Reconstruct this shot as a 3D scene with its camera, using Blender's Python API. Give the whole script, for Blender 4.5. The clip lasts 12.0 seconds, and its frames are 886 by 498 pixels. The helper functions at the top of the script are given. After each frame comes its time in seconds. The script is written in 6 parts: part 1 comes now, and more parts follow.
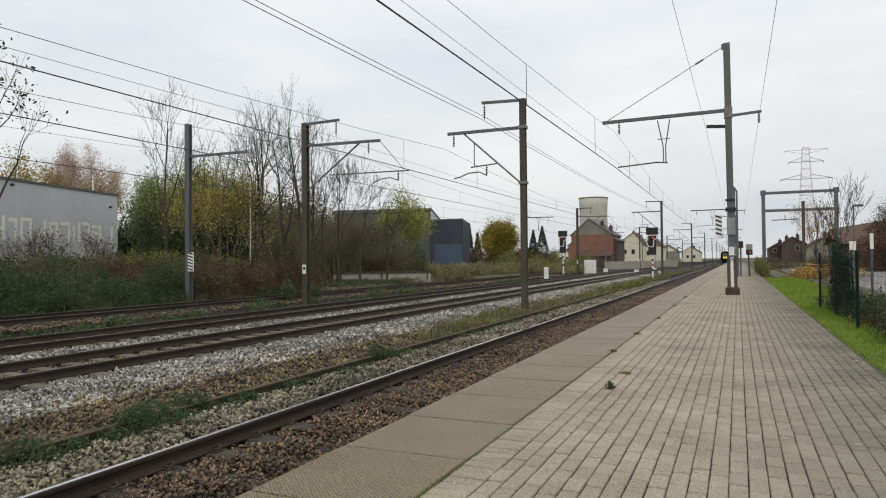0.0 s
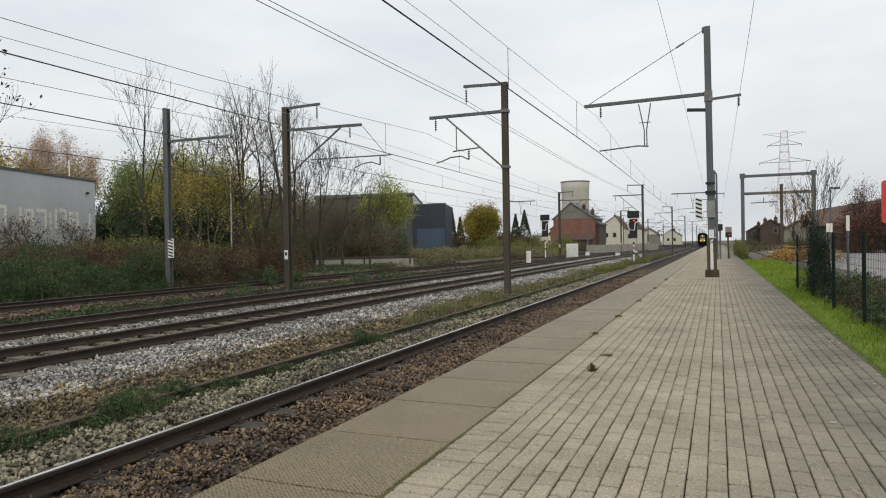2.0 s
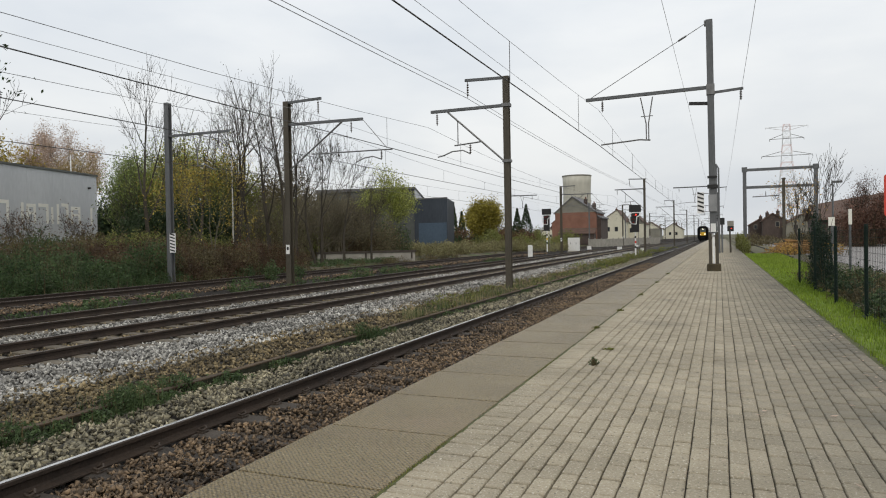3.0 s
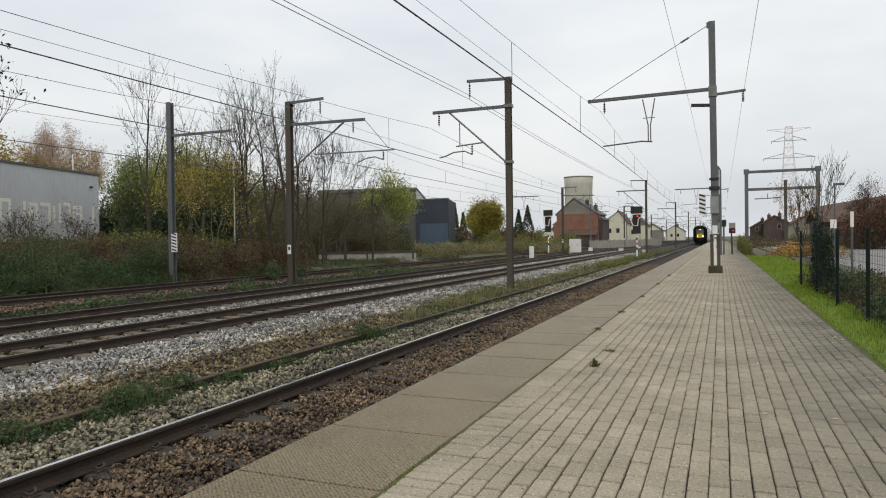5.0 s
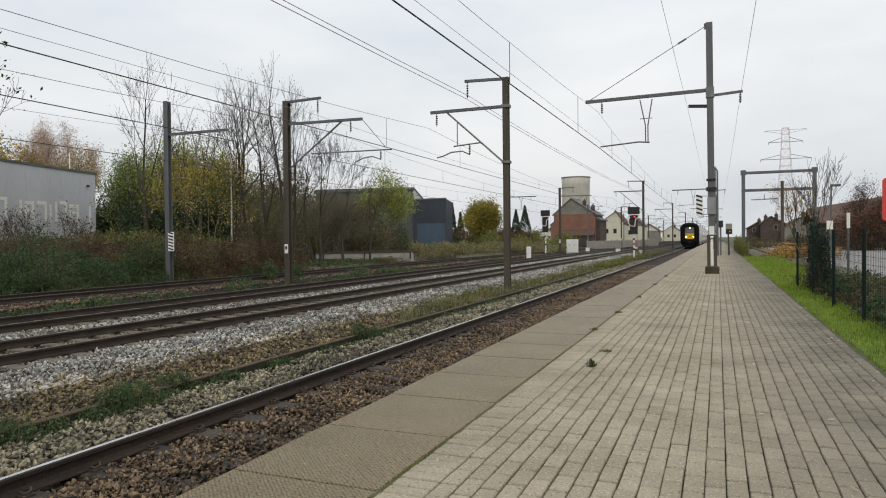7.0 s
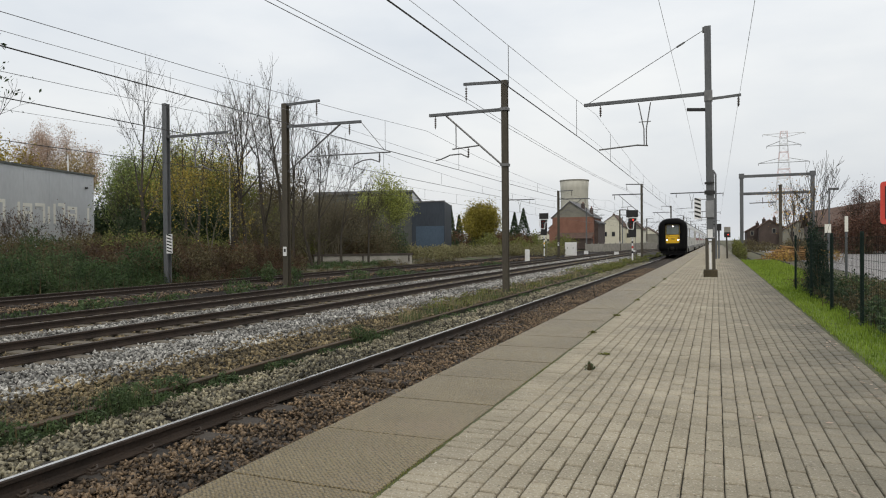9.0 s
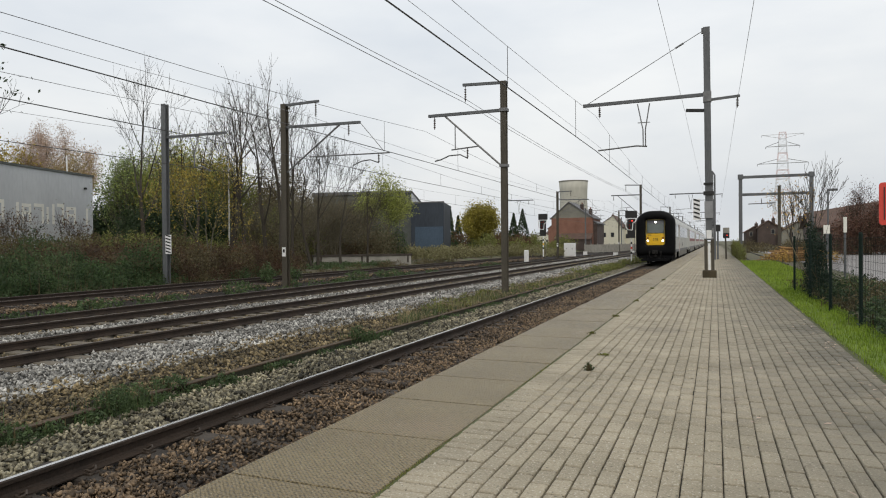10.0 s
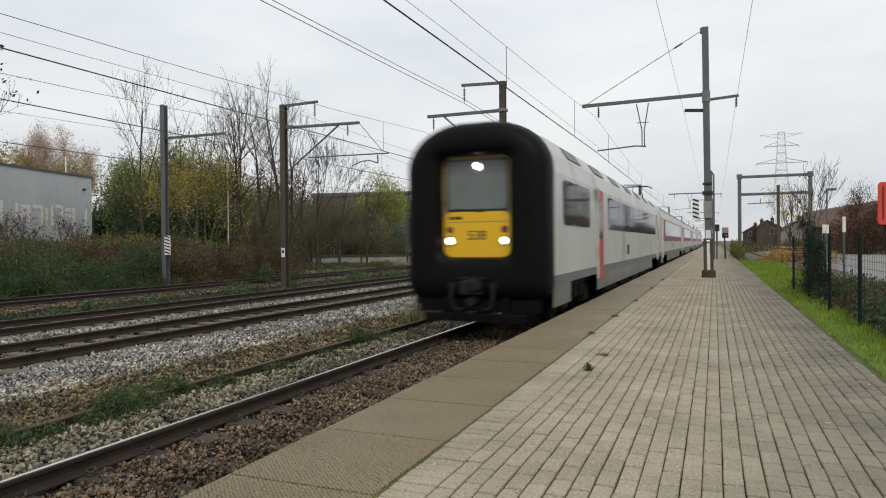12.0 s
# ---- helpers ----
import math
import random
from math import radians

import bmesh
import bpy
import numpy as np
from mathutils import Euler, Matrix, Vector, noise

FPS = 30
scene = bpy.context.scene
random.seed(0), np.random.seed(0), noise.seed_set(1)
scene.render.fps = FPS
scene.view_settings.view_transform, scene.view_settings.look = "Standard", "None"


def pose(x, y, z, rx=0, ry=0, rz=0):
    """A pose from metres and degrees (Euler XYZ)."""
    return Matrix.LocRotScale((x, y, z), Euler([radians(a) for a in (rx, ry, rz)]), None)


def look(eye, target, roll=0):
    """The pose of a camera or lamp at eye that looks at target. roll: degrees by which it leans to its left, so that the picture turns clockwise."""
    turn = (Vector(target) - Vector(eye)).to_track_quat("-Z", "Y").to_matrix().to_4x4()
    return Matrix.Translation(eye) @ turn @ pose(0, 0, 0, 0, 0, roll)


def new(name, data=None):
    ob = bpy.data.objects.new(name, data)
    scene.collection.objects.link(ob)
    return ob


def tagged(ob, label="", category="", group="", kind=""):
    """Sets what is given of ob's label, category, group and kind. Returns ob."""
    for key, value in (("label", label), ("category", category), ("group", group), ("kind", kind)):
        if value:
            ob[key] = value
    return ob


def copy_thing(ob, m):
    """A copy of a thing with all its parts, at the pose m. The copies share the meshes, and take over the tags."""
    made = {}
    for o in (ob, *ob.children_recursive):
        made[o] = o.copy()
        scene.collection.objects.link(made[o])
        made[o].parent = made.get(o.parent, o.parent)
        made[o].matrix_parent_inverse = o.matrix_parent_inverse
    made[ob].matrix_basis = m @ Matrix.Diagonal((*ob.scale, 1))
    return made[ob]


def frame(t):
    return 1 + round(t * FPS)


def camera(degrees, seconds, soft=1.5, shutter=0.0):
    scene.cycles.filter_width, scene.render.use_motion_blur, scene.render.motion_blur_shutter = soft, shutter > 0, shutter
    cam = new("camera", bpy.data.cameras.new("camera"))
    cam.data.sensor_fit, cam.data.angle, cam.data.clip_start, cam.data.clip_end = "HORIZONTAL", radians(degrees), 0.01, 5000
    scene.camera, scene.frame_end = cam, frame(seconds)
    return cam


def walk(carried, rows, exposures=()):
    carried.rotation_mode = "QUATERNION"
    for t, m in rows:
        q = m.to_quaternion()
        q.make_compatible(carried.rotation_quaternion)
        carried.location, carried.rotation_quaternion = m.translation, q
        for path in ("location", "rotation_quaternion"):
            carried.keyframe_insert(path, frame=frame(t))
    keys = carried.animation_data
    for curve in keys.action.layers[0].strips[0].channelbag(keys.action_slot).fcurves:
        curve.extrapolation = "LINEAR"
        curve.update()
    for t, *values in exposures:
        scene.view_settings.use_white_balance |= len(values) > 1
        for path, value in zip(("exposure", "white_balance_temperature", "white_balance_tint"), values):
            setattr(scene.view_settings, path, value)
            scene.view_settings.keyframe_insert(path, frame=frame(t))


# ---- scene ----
EYE = 1.22          # eye above the platform, whose top is z = 0
cam = camera(67.0, 12.0, soft=1.08, shutter=0.5)
TURNS = [  # seconds, yaw to the left of the line, pitch, roll
    (0, 23.782, 0.988, -0.560), (0.5, 23.280, 0.453, -0.577), (1, 23.172, 0.420, -0.764), (1.5, 22.568, 0.071, -0.892),
    (2, 22.318, -0.356, -0.948), (2.5, 22.238, -0.745, -1.042), (3, 22.464, -0.838, -1.040), (5, 22.576, -0.778, -0.775),
    (5.5, 22.366, -0.788, -0.716), (6, 22.290, -0.806, -0.671), (6.5, 22.326, -0.809, -0.646), (7, 22.340, -0.789, -0.600),
    (9, 22.214, -0.553, -0.502), (9.5, 22.196, -0.536, -0.522), (10, 22.137, -0.499, -0.476), (10.5, 22.112, -0.467, -0.516),
    (11, 22.127, -0.470, -0.536), (11.5, 22.072, -0.470, -0.541), (12, 22.072, -0.470, -0.584)]
walk(cam, [(t, pose(0, 0, EYE, 90 + p, 0, y) @ pose(0, 0, 0, 0, 0, r)) for t, y, p, r in TURNS])

# ---------------------------------------------------------------- sky and sun: bright overcast
world = bpy.data.worlds.new("overcast")
scene.world = world
world.use_nodes = True
wn, wl = world.node_tree.nodes, world.node_tree.links
wn.clear()
sky = wn.new("ShaderNodeTexSky")
sky.sky_type, sky.sun_disc, sky.dust_density, sky.air_density = "NISHITA", False, 4.0, 1.5
sky.sun_elevation, sky.sun_rotation = radians(38), radians(150)
tex, mp = wn.new("ShaderNodeTexCoord"), wn.new("ShaderNodeMapping")
mp.inputs["Scale"].default_value = (1.6, 1.6, 5.0)
nz, rp = wn.new("ShaderNodeTexNoise"), wn.new("ShaderNodeValToRGB")
nz.inputs["Scale"].default_value, nz.inputs["Detail"].default_value, nz.inputs["Roughness"].default_value = 1.3, 6, 0.5
rp.color_ramp.elements[0].position, rp.color_ramp.elements[0].color = 0.30, (0.745, 0.79, 0.845, 1)
rp.color_ramp.elements[1].position, rp.color_ramp.elements[1].color = 0.62, (0.965, 0.98, 0.985, 1)
bg1, bg2, addn, wout = wn.new("ShaderNodeBackground"), wn.new("ShaderNodeBackground"), wn.new("ShaderNodeAddShader"), wn.new("ShaderNodeOutputWorld")
wl.new(tex.outputs["Generated"], mp.inputs[0]); wl.new(mp.outputs[0], nz.inputs["Vector"]); wl.new(nz.outputs["Fac"], rp.inputs[0])
wl.new(sky.outputs[0], bg1.inputs[0]); wl.new(rp.outputs[0], bg2.inputs[0])
bg1.inputs[1].default_value = 0.008
sep, fall = wn.new("ShaderNodeSeparateXYZ"), wn.new("ShaderNodeMapRange")
fall.inputs["From Min"].default_value, fall.inputs["From Max"].default_value, fall.inputs["To Min"].default_value, fall.inputs["To Max"].default_value = 0.0, 0.32, 0.80, 0.95
wl.new(tex.outputs["Generated"], sep.inputs[0]); wl.new(sep.outputs["Z"], fall.inputs[0]); wl.new(fall.outputs[0], bg2.inputs[1])
wl.new(bg1.outputs[0], addn.inputs[0]); wl.new(bg2.outputs[0], addn.inputs[1]); wl.new(addn.outputs[0], wout.inputs[0])
sun = new("sun", bpy.data.lights.new("sun", "SUN"))
sun.data.energy, sun.data.angle, sun.data.color = 0.95, radians(25), (1, 0.92, 0.80)
sun.matrix_world = look((0, 0, 0), (-0.35, 0.62, -0.75))


# ---------------------------------------------------------------- materials
def mat(name, c1, c2, scale=3.0, rough=0.8, metal=0.0, bump=0.0, fine=40.0, spread=0.0, spots=None, stretch=(1, 1, 1), glow=0.0, islands=False, dirt_glints=None, worn=None):
    """Procedural surface: two colours mixed by broad and fine noise, relief, and piece-to-piece variation."""
    m = bpy.data.materials.new(name)
    m.use_nodes = True
    n, l = m.node_tree.nodes, m.node_tree.links
    b = n["Principled BSDF"]
    co, mpp = n.new("ShaderNodeTexCoord"), n.new("ShaderNodeMapping")
    mpp.inputs["Scale"].default_value = stretch
    geo = n.new("ShaderNodeNewGeometry")
    l.new(geo.outputs["Position"] if islands != "object" else co.outputs["Object"], mpp.inputs[0])
    n1, n2 = n.new("ShaderNodeTexNoise"), n.new("ShaderNodeTexNoise")
    n1.inputs["Scale"].default_value, n1.inputs["Detail"].default_value = scale, 5
    n2.inputs["Scale"].default_value, n2.inputs["Detail"].default_value = fine, 4
    l.new(mpp.outputs[0], n1.inputs["Vector"]); l.new(mpp.outputs[0], n2.inputs["Vector"])
    add = n.new("ShaderNodeMath"); add.operation = "MULTIPLY_ADD"
    add.inputs[1].default_value, add.inputs[2].default_value = 0.5, 0.0
    l.new(n2.outputs["Fac"], add.inputs[0])
    add2 = n.new("ShaderNodeMath"); add2.operation = "MULTIPLY_ADD"; add2.inputs[1].default_value = 0.5
    l.new(n1.outputs["Fac"], add2.inputs[0]); l.new(add.outputs[0], add2.inputs[2])
    ramp = n.new("ShaderNodeValToRGB")
    ramp.color_ramp.elements[0].position, ramp.color_ramp.elements[1].position = 0.36, 0.64
    ramp.color_ramp.elements[0].color, ramp.color_ramp.elements[1].color = (*c1, 1), (*c2, 1)
    l.new(add2.outputs[0], ramp.inputs[0])
    col = ramp.outputs[0]
    if spread:
        info = n.new("ShaderNodeObjectInfo")
        hsv = n.new("ShaderNodeHueSaturation")
        mr = n.new("ShaderNodeMapRange")
        mr.inputs["To Min"].default_value, mr.inputs["To Max"].default_value = 1 - spread, 1 + spread
        l.new(geo.outputs["Random Per Island"] if islands is True else info.outputs["Random"], mr.inputs[0])
        l.new(mr.outputs[0], hsv.inputs["Value"]); l.new(col, hsv.inputs["Color"])
        col = hsv.outputs[0]
    for one in (dirt_glints if isinstance(dirt_glints, list) else [dirt_glints] if dirt_glints else []):
        n3, r3, mx = n.new("ShaderNodeTexNoise"), n.new("ShaderNodeValToRGB"), n.new("ShaderNodeMix")
        n3.inputs["Scale"].default_value, n3.inputs["Detail"].default_value = one[1], 7
        l.new(mpp.outputs[0], n3.inputs["Vector"]); l.new(n3.outputs["Fac"], r3.inputs[0])
        r3.color_ramp.elements[0].position, r3.color_ramp.elements[1].position = one[2], one[2] + 0.12
        mx.data_type = "RGBA"
        l.new(r3.outputs[0], mx.inputs[0]); l.new(col, mx.inputs[6]); mx.inputs[7].default_value = (*one[0], 1)
        col = mx.outputs[2]
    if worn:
        # darker tone growing with x, broken by noise (colour, x from, x to)
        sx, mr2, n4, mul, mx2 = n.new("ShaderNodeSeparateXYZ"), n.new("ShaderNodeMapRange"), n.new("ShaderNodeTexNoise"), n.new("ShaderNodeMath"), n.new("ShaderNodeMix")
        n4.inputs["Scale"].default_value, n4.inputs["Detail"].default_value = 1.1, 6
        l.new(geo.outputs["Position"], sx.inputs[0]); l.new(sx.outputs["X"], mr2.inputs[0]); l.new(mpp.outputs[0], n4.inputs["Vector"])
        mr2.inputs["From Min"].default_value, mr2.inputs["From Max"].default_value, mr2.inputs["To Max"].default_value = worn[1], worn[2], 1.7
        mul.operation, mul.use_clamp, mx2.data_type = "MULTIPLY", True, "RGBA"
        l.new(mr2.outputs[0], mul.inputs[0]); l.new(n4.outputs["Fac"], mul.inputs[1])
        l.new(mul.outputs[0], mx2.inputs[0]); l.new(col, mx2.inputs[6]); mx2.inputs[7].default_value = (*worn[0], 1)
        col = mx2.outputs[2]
    l.new(col, b.inputs["Base Color"])
    b.inputs["Roughness"].default_value, b.inputs["Metallic"].default_value = rough, metal
    if bump:
        bp = n.new("ShaderNodeBump")
        bp.inputs["Strength"].default_value, bp.inputs["Distance"].default_value = bump, 0.02
        l.new(n2.outputs["Fac"], bp.inputs["Height"]); l.new(bp.outputs[0], b.inputs["Normal"])
    if glow:
        b.inputs["Emission Color"].default_value, b.inputs["Emission Strength"].default_value = (*c2, 1), glow
    return m


def dimple(m, scale):
    """Adds rows of small raised studs to a surface's relief, and paints shade between them."""
    n, l = m.node_tree.nodes, m.node_tree.links
    b, geo, mpp, v, bp = n["Principled BSDF"], n.new("ShaderNodeNewGeometry"), n.new("ShaderNodeMapping"), n.new("ShaderNodeTexVoronoi"), n.new("ShaderNodeBump")
    mpp.inputs["Rotation"].default_value = (0, 0, radians(45))
    v.inputs["Scale"].default_value, v.inputs["Randomness"].default_value = scale, 0.35
    bp.inputs["Strength"].default_value, bp.inputs["Distance"].default_value, bp.invert = 1.0, 0.02, True
    l.new(geo.outputs["Position"], mpp.inputs[0]); l.new(mpp.outputs[0], v.inputs["Vector"]); l.new(v.outputs["Distance"], bp.inputs["Height"])
    # the shade between the studs is mixed into the base colour as well
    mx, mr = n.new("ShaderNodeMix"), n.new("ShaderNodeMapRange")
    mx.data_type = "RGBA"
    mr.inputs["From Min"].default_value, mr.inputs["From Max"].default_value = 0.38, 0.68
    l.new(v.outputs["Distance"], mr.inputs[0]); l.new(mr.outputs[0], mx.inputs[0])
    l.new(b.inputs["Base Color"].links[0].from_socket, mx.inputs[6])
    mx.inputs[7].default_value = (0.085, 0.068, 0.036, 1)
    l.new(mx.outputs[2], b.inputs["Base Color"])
    old = b.inputs["Normal"].links
    if old:
        l.new(old[0].from_socket, bp.inputs["Normal"])
    l.new(bp.outputs[0], b.inputs["Normal"])


def leafmat(name, c1, c2, spread=0.35):
    m = mat(name, c1, c2, scale=0.8, rough=0.7, fine=6, spread=spread, islands=True)
    n, l = m.node_tree.nodes, m.node_tree.links
    b, tr, mx = n["Principled BSDF"], n.new("ShaderNodeBsdfTranslucent"), n.new("ShaderNodeMixShader")
    l.new(b.inputs["Base Color"].links[0].from_socket, tr.inputs[0])
    mx.inputs[0].default_value = 0.38
    l.new(b.outputs[0], mx.inputs[1]); l.new(tr.outputs[0], mx.inputs[2]); l.new(mx.outputs[0], n["Material Output"].inputs[0])
    return m


# worn on the pavers: a tone that darkens from x = -0.2 to 1.35
M_PAVER = mat("concrete_paver", (0.255, 0.222, 0.156), (0.40, 0.35, 0.258), 1.2, 0.85, bump=0.6, fine=75, spread=0.10, dirt_glints=[((0.235, 0.207, 0.155), 0.7, 0.58), ((0.56, 0.52, 0.44), 70.0, 0.58), ((0.12, 0.105, 0.075), 48.0, 0.60)], worn=((0.125, 0.115, 0.088), -0.2, 1.35))
M_PAVERS = mat("concrete_paver_field", (0.255, 0.222, 0.156), (0.40, 0.35, 0.258), 1.2, 0.85, bump=0.6, fine=75, spread=0.10, islands=True, dirt_glints=[((0.235, 0.207, 0.155), 0.7, 0.58), ((0.56, 0.52, 0.44), 70.0, 0.58), ((0.12, 0.105, 0.075), 48.0, 0.60)], worn=((0.125, 0.115, 0.088), -0.2, 1.35))
M_JOINT = mat("paver_joint_sand", (0.035, 0.032, 0.024), (0.075, 0.068, 0.05), 3, 0.95)
M_MOSS = mat("joint_moss", (0.05, 0.055, 0.02), (0.10, 0.11, 0.04), 5, 0.95, bump=0.5)
# Slab: the second mask's pale flecks are painted glints, the others are stains.
M_SLAB = mat("edge_slab_concrete", (0.222, 0.171, 0.087), (0.345, 0.272, 0.146), 1.6, 0.42, bump=0.5, fine=90, spread=0.035, dirt_glints=[((0.33, 0.25, 0.145), 0.9, 0.56), ((0.70, 0.62, 0.42), 62.0, 0.62), ((0.09, 0.075, 0.045), 60.0, 0.61)])
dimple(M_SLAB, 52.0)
M_CONC = mat("old_concrete", (0.22, 0.21, 0.18), (0.36, 0.34, 0.30), 1.5, 0.9, bump=0.4, fine=30)
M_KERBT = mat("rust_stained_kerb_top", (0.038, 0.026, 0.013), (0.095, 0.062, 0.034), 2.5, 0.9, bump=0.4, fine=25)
M_KERBS = mat("mossy_kerb_side", (0.010, 0.012, 0.005), (0.026, 0.026, 0.011), 2.0, 0.95, bump=0.6, fine=25, dirt_glints=((0.035, 0.045, 0.015), 1.6, 0.55))
M_KERB = mat("brown_stained_concrete", (0.035, 0.029, 0.015), (0.085, 0.066, 0.036), 1.5, 0.95, bump=0.4, fine=25)
M_RAILT = mat("polished_rail_head", (0.50, 0.49, 0.47), (0.66, 0.65, 0.63), 2, 0.22, 1.0)
M_RAIL = mat("rusty_rail_steel", (0.018, 0.012, 0.008), (0.045, 0.029, 0.019), 3, 0.75, 0.2, bump=0.3)
M_RUSTP = mat("dull_rail_head", (0.10, 0.08, 0.065), (0.17, 0.14, 0.12), 3, 0.5, 0.6)
M_SLEEP = mat("weathered_sleeper", (0.03, 0.024, 0.019), (0.068, 0.056, 0.045), 4, 0.9, bump=0.4, spread=0.2)
M_SLEEPC = mat("concrete_sleeper", (0.085, 0.07, 0.05), (0.16, 0.138, 0.105), 4, 0.9, bump=0.3, spread=0.15)
# Near-black beds: the shade in the gaps between stones is put into their colour.
M_BALB = mat("ballast_bed_gap_shade_brown", (0.007, 0.005, 0.0035), (0.02, 0.014, 0.009), 2.0, 0.95, bump=1.0, fine=22)
M_BALG = mat("ballast_bed_gap_shade_grey", (0.011, 0.009, 0.007), (0.03, 0.025, 0.019), 2.0, 0.95, bump=1.0, fine=22)
M_STS = mat("greyish_stones", (0.03, 0.027, 0.016), (0.30, 0.268, 0.18), 1.0, 0.75, fine=30, spread=0.85, islands=True)
M_STB = mat("brown_stones", (0.018, 0.0112, 0.006), (0.215, 0.148, 0.086), 1.0, 0.7, fine=30, spread=0.9, islands=True)
M_STM = mat("mixed_stones", (0.026, 0.019, 0.008), (0.25, 0.192, 0.10), 1.0, 0.75, fine=30, spread=0.9, islands=True)
M_STG = mat("grey_stones", (0.075, 0.072, 0.065), (0.42, 0.408, 0.375), 1.0, 0.75, fine=30, spread=0.85, islands=True)
M_EARTH = mat("trackside_earth", (0.05, 0.045, 0.025), (0.12, 0.10, 0.06), 0.6, 0.95, bump=0.8, fine=8, dirt_glints=((0.06, 0.08, 0.025), 0.35, 0.5))
M_FIELD = mat("rough_ground", (0.06, 0.06, 0.03), (0.13, 0.12, 0.07), 0.1, 0.95, bump=0.5, fine=3)
M_LAWN = mat("verge_turf", (0.07, 0.12, 0.012), (0.18, 0.245, 0.028), 2.5, 0.9, bump=0.6, fine=50, dirt_glints=((0.06, 0.055, 0.025), 1.8, 0.58))
M_GRASS = leafmat("lawn_blades", (0.13, 0.205, 0.016), (0.26, 0.345, 0.04), 0.4)
M_ASPH = mat("pale_asphalt", (0.19, 0.18, 0.175), (0.28, 0.265, 0.258), 0.8, 0.9, bump=0.3, fine=60)
M_MASTB = mat("brown_painted_steel", (0.042, 0.036, 0.025), (0.085, 0.073, 0.053), 2, 0.7, 0.1, bump=0.2, stretch=(1, 1, 0.2))
M_MASTG = mat("weathered_galvanised_steel", (0.085, 0.09, 0.095), (0.15, 0.155, 0.16), 2, 0.6, 0.25, bump=0.15, stretch=(1, 1, 0.15))
M_STEEL = mat("grey_steel_fitting", (0.12, 0.12, 0.12), (0.22, 0.22, 0.22), 6, 0.55, 0.4)
M_WIRE = mat("dark_copper_wire", (0.05, 0.05, 0.05), (0.09, 0.088, 0.085), 2, 0.6, 0.3)
M_WIREL = mat("pale_weathered_wire", (0.20, 0.205, 0.21), (0.30, 0.305, 0.31), 2, 0.6, 0.3)
M_INSUL = mat("brown_insulator", (0.05, 0.035, 0.03), (0.08, 0.06, 0.05), 8, 0.3)
M_WHITE = mat("white_paint", (0.66, 0.66, 0.65), (0.80, 0.80, 0.79), 5, 0.6)
M_BLACK = mat("black_paint", (0.008, 0.008, 0.008), (0.018, 0.018, 0.018), 5, 0.6)
M_RED = mat("red_paint", (0.55, 0.045, 0.03), (0.66, 0.06, 0.04), 4, 0.5)
M_REDLAMP = mat("red_signal_lamp", (0.9, 0.03, 0.02), (1.0, 0.05, 0.03), 4, 0.4, glow=0.8)
M_BARK = mat("bark", (0.026, 0.022, 0.016), (0.066, 0.056, 0.042), 3, 0.95, bump=0.6, stretch=(1, 1, 0.3))
M_TWIG = mat("grey_brown_twigs", (0.075, 0.065, 0.042), (0.15, 0.13, 0.09), 3, 0.95)
M_BARKG = mat("greenish_bark", (0.08, 0.075, 0.05), (0.15, 0.14, 0.10), 3, 0.95, bump=0.6, stretch=(1, 1, 0.3))
L_OLIVE = leafmat("olive_leaves", (0.115, 0.13, 0.03), (0.22, 0.23, 0.065))
L_LIME = leafmat("yellow_green_leaves", (0.19, 0.225, 0.045), (0.40, 0.42, 0.115), 0.5)
L_GREEN = leafmat("green_leaves", (0.026, 0.05, 0.018), (0.068, 0.112, 0.038), 0.5)
L_DEEP = leafmat("dark_green_leaves", (0.022, 0.042, 0.018), (0.052, 0.08, 0.03))
L_YELLOW = leafmat("yellow_autumn_leaves", (0.25, 0.195, 0.035), (0.42, 0.33, 0.075), 0.45)
L_FADE = leafmat("faded_gold_leaves", (0.26, 0.195, 0.09), (0.40, 0.31, 0.16))
L_GOLD = leafmat("golden_olive_leaves", (0.19, 0.165, 0.022), (0.36, 0.30, 0.05), 0.45)
L_TAN = leafmat("tan_twigs_and_leaves", (0.095, 0.082, 0.042), (0.20, 0.172, 0.096), 0.5)
L_BROWN = leafmat("brown_twigs_and_leaves", (0.068, 0.055, 0.025), (0.155, 0.126, 0.062), 0.5)
L_RUSTD = leafmat("dark_red_brown_leaves", (0.048, 0.028, 0.016), (0.112, 0.066, 0.036), 0.5)
L_MIDG = leafmat("fresh_green_leaves", (0.11, 0.155, 0.045), (0.28, 0.34, 0.11), 0.55)
L_RUST = leafmat("russet_leaves", (0.07, 0.038, 0.018), (0.15, 0.085, 0.042), 0.5)
L_PINK = leafmat("faded_birch_leaves", (0.40, 0.30, 0.24), (0.56, 0.44, 0.35))
L_ORANGE = leafmat("orange_fallen_leaves", (0.34, 0.20, 0.045), (0.52, 0.34, 0.09))
L_DRY = leafmat("dry_grass", (0.165, 0.15, 0.07), (0.28, 0.26, 0.125))
L_WEED = leafmat("weed_leaves", (0.042, 0.072, 0.028), (0.095, 0.14, 0.052), 0.5)
L_IVY = leafmat("dark_ivy_leaves", (0.011, 0.026, 0.014), (0.025, 0.048, 0.027))
L_WINE = leafmat("wine_red_leaves", (0.09, 0.046, 0.034), (0.185, 0.098, 0.066), 0.5)


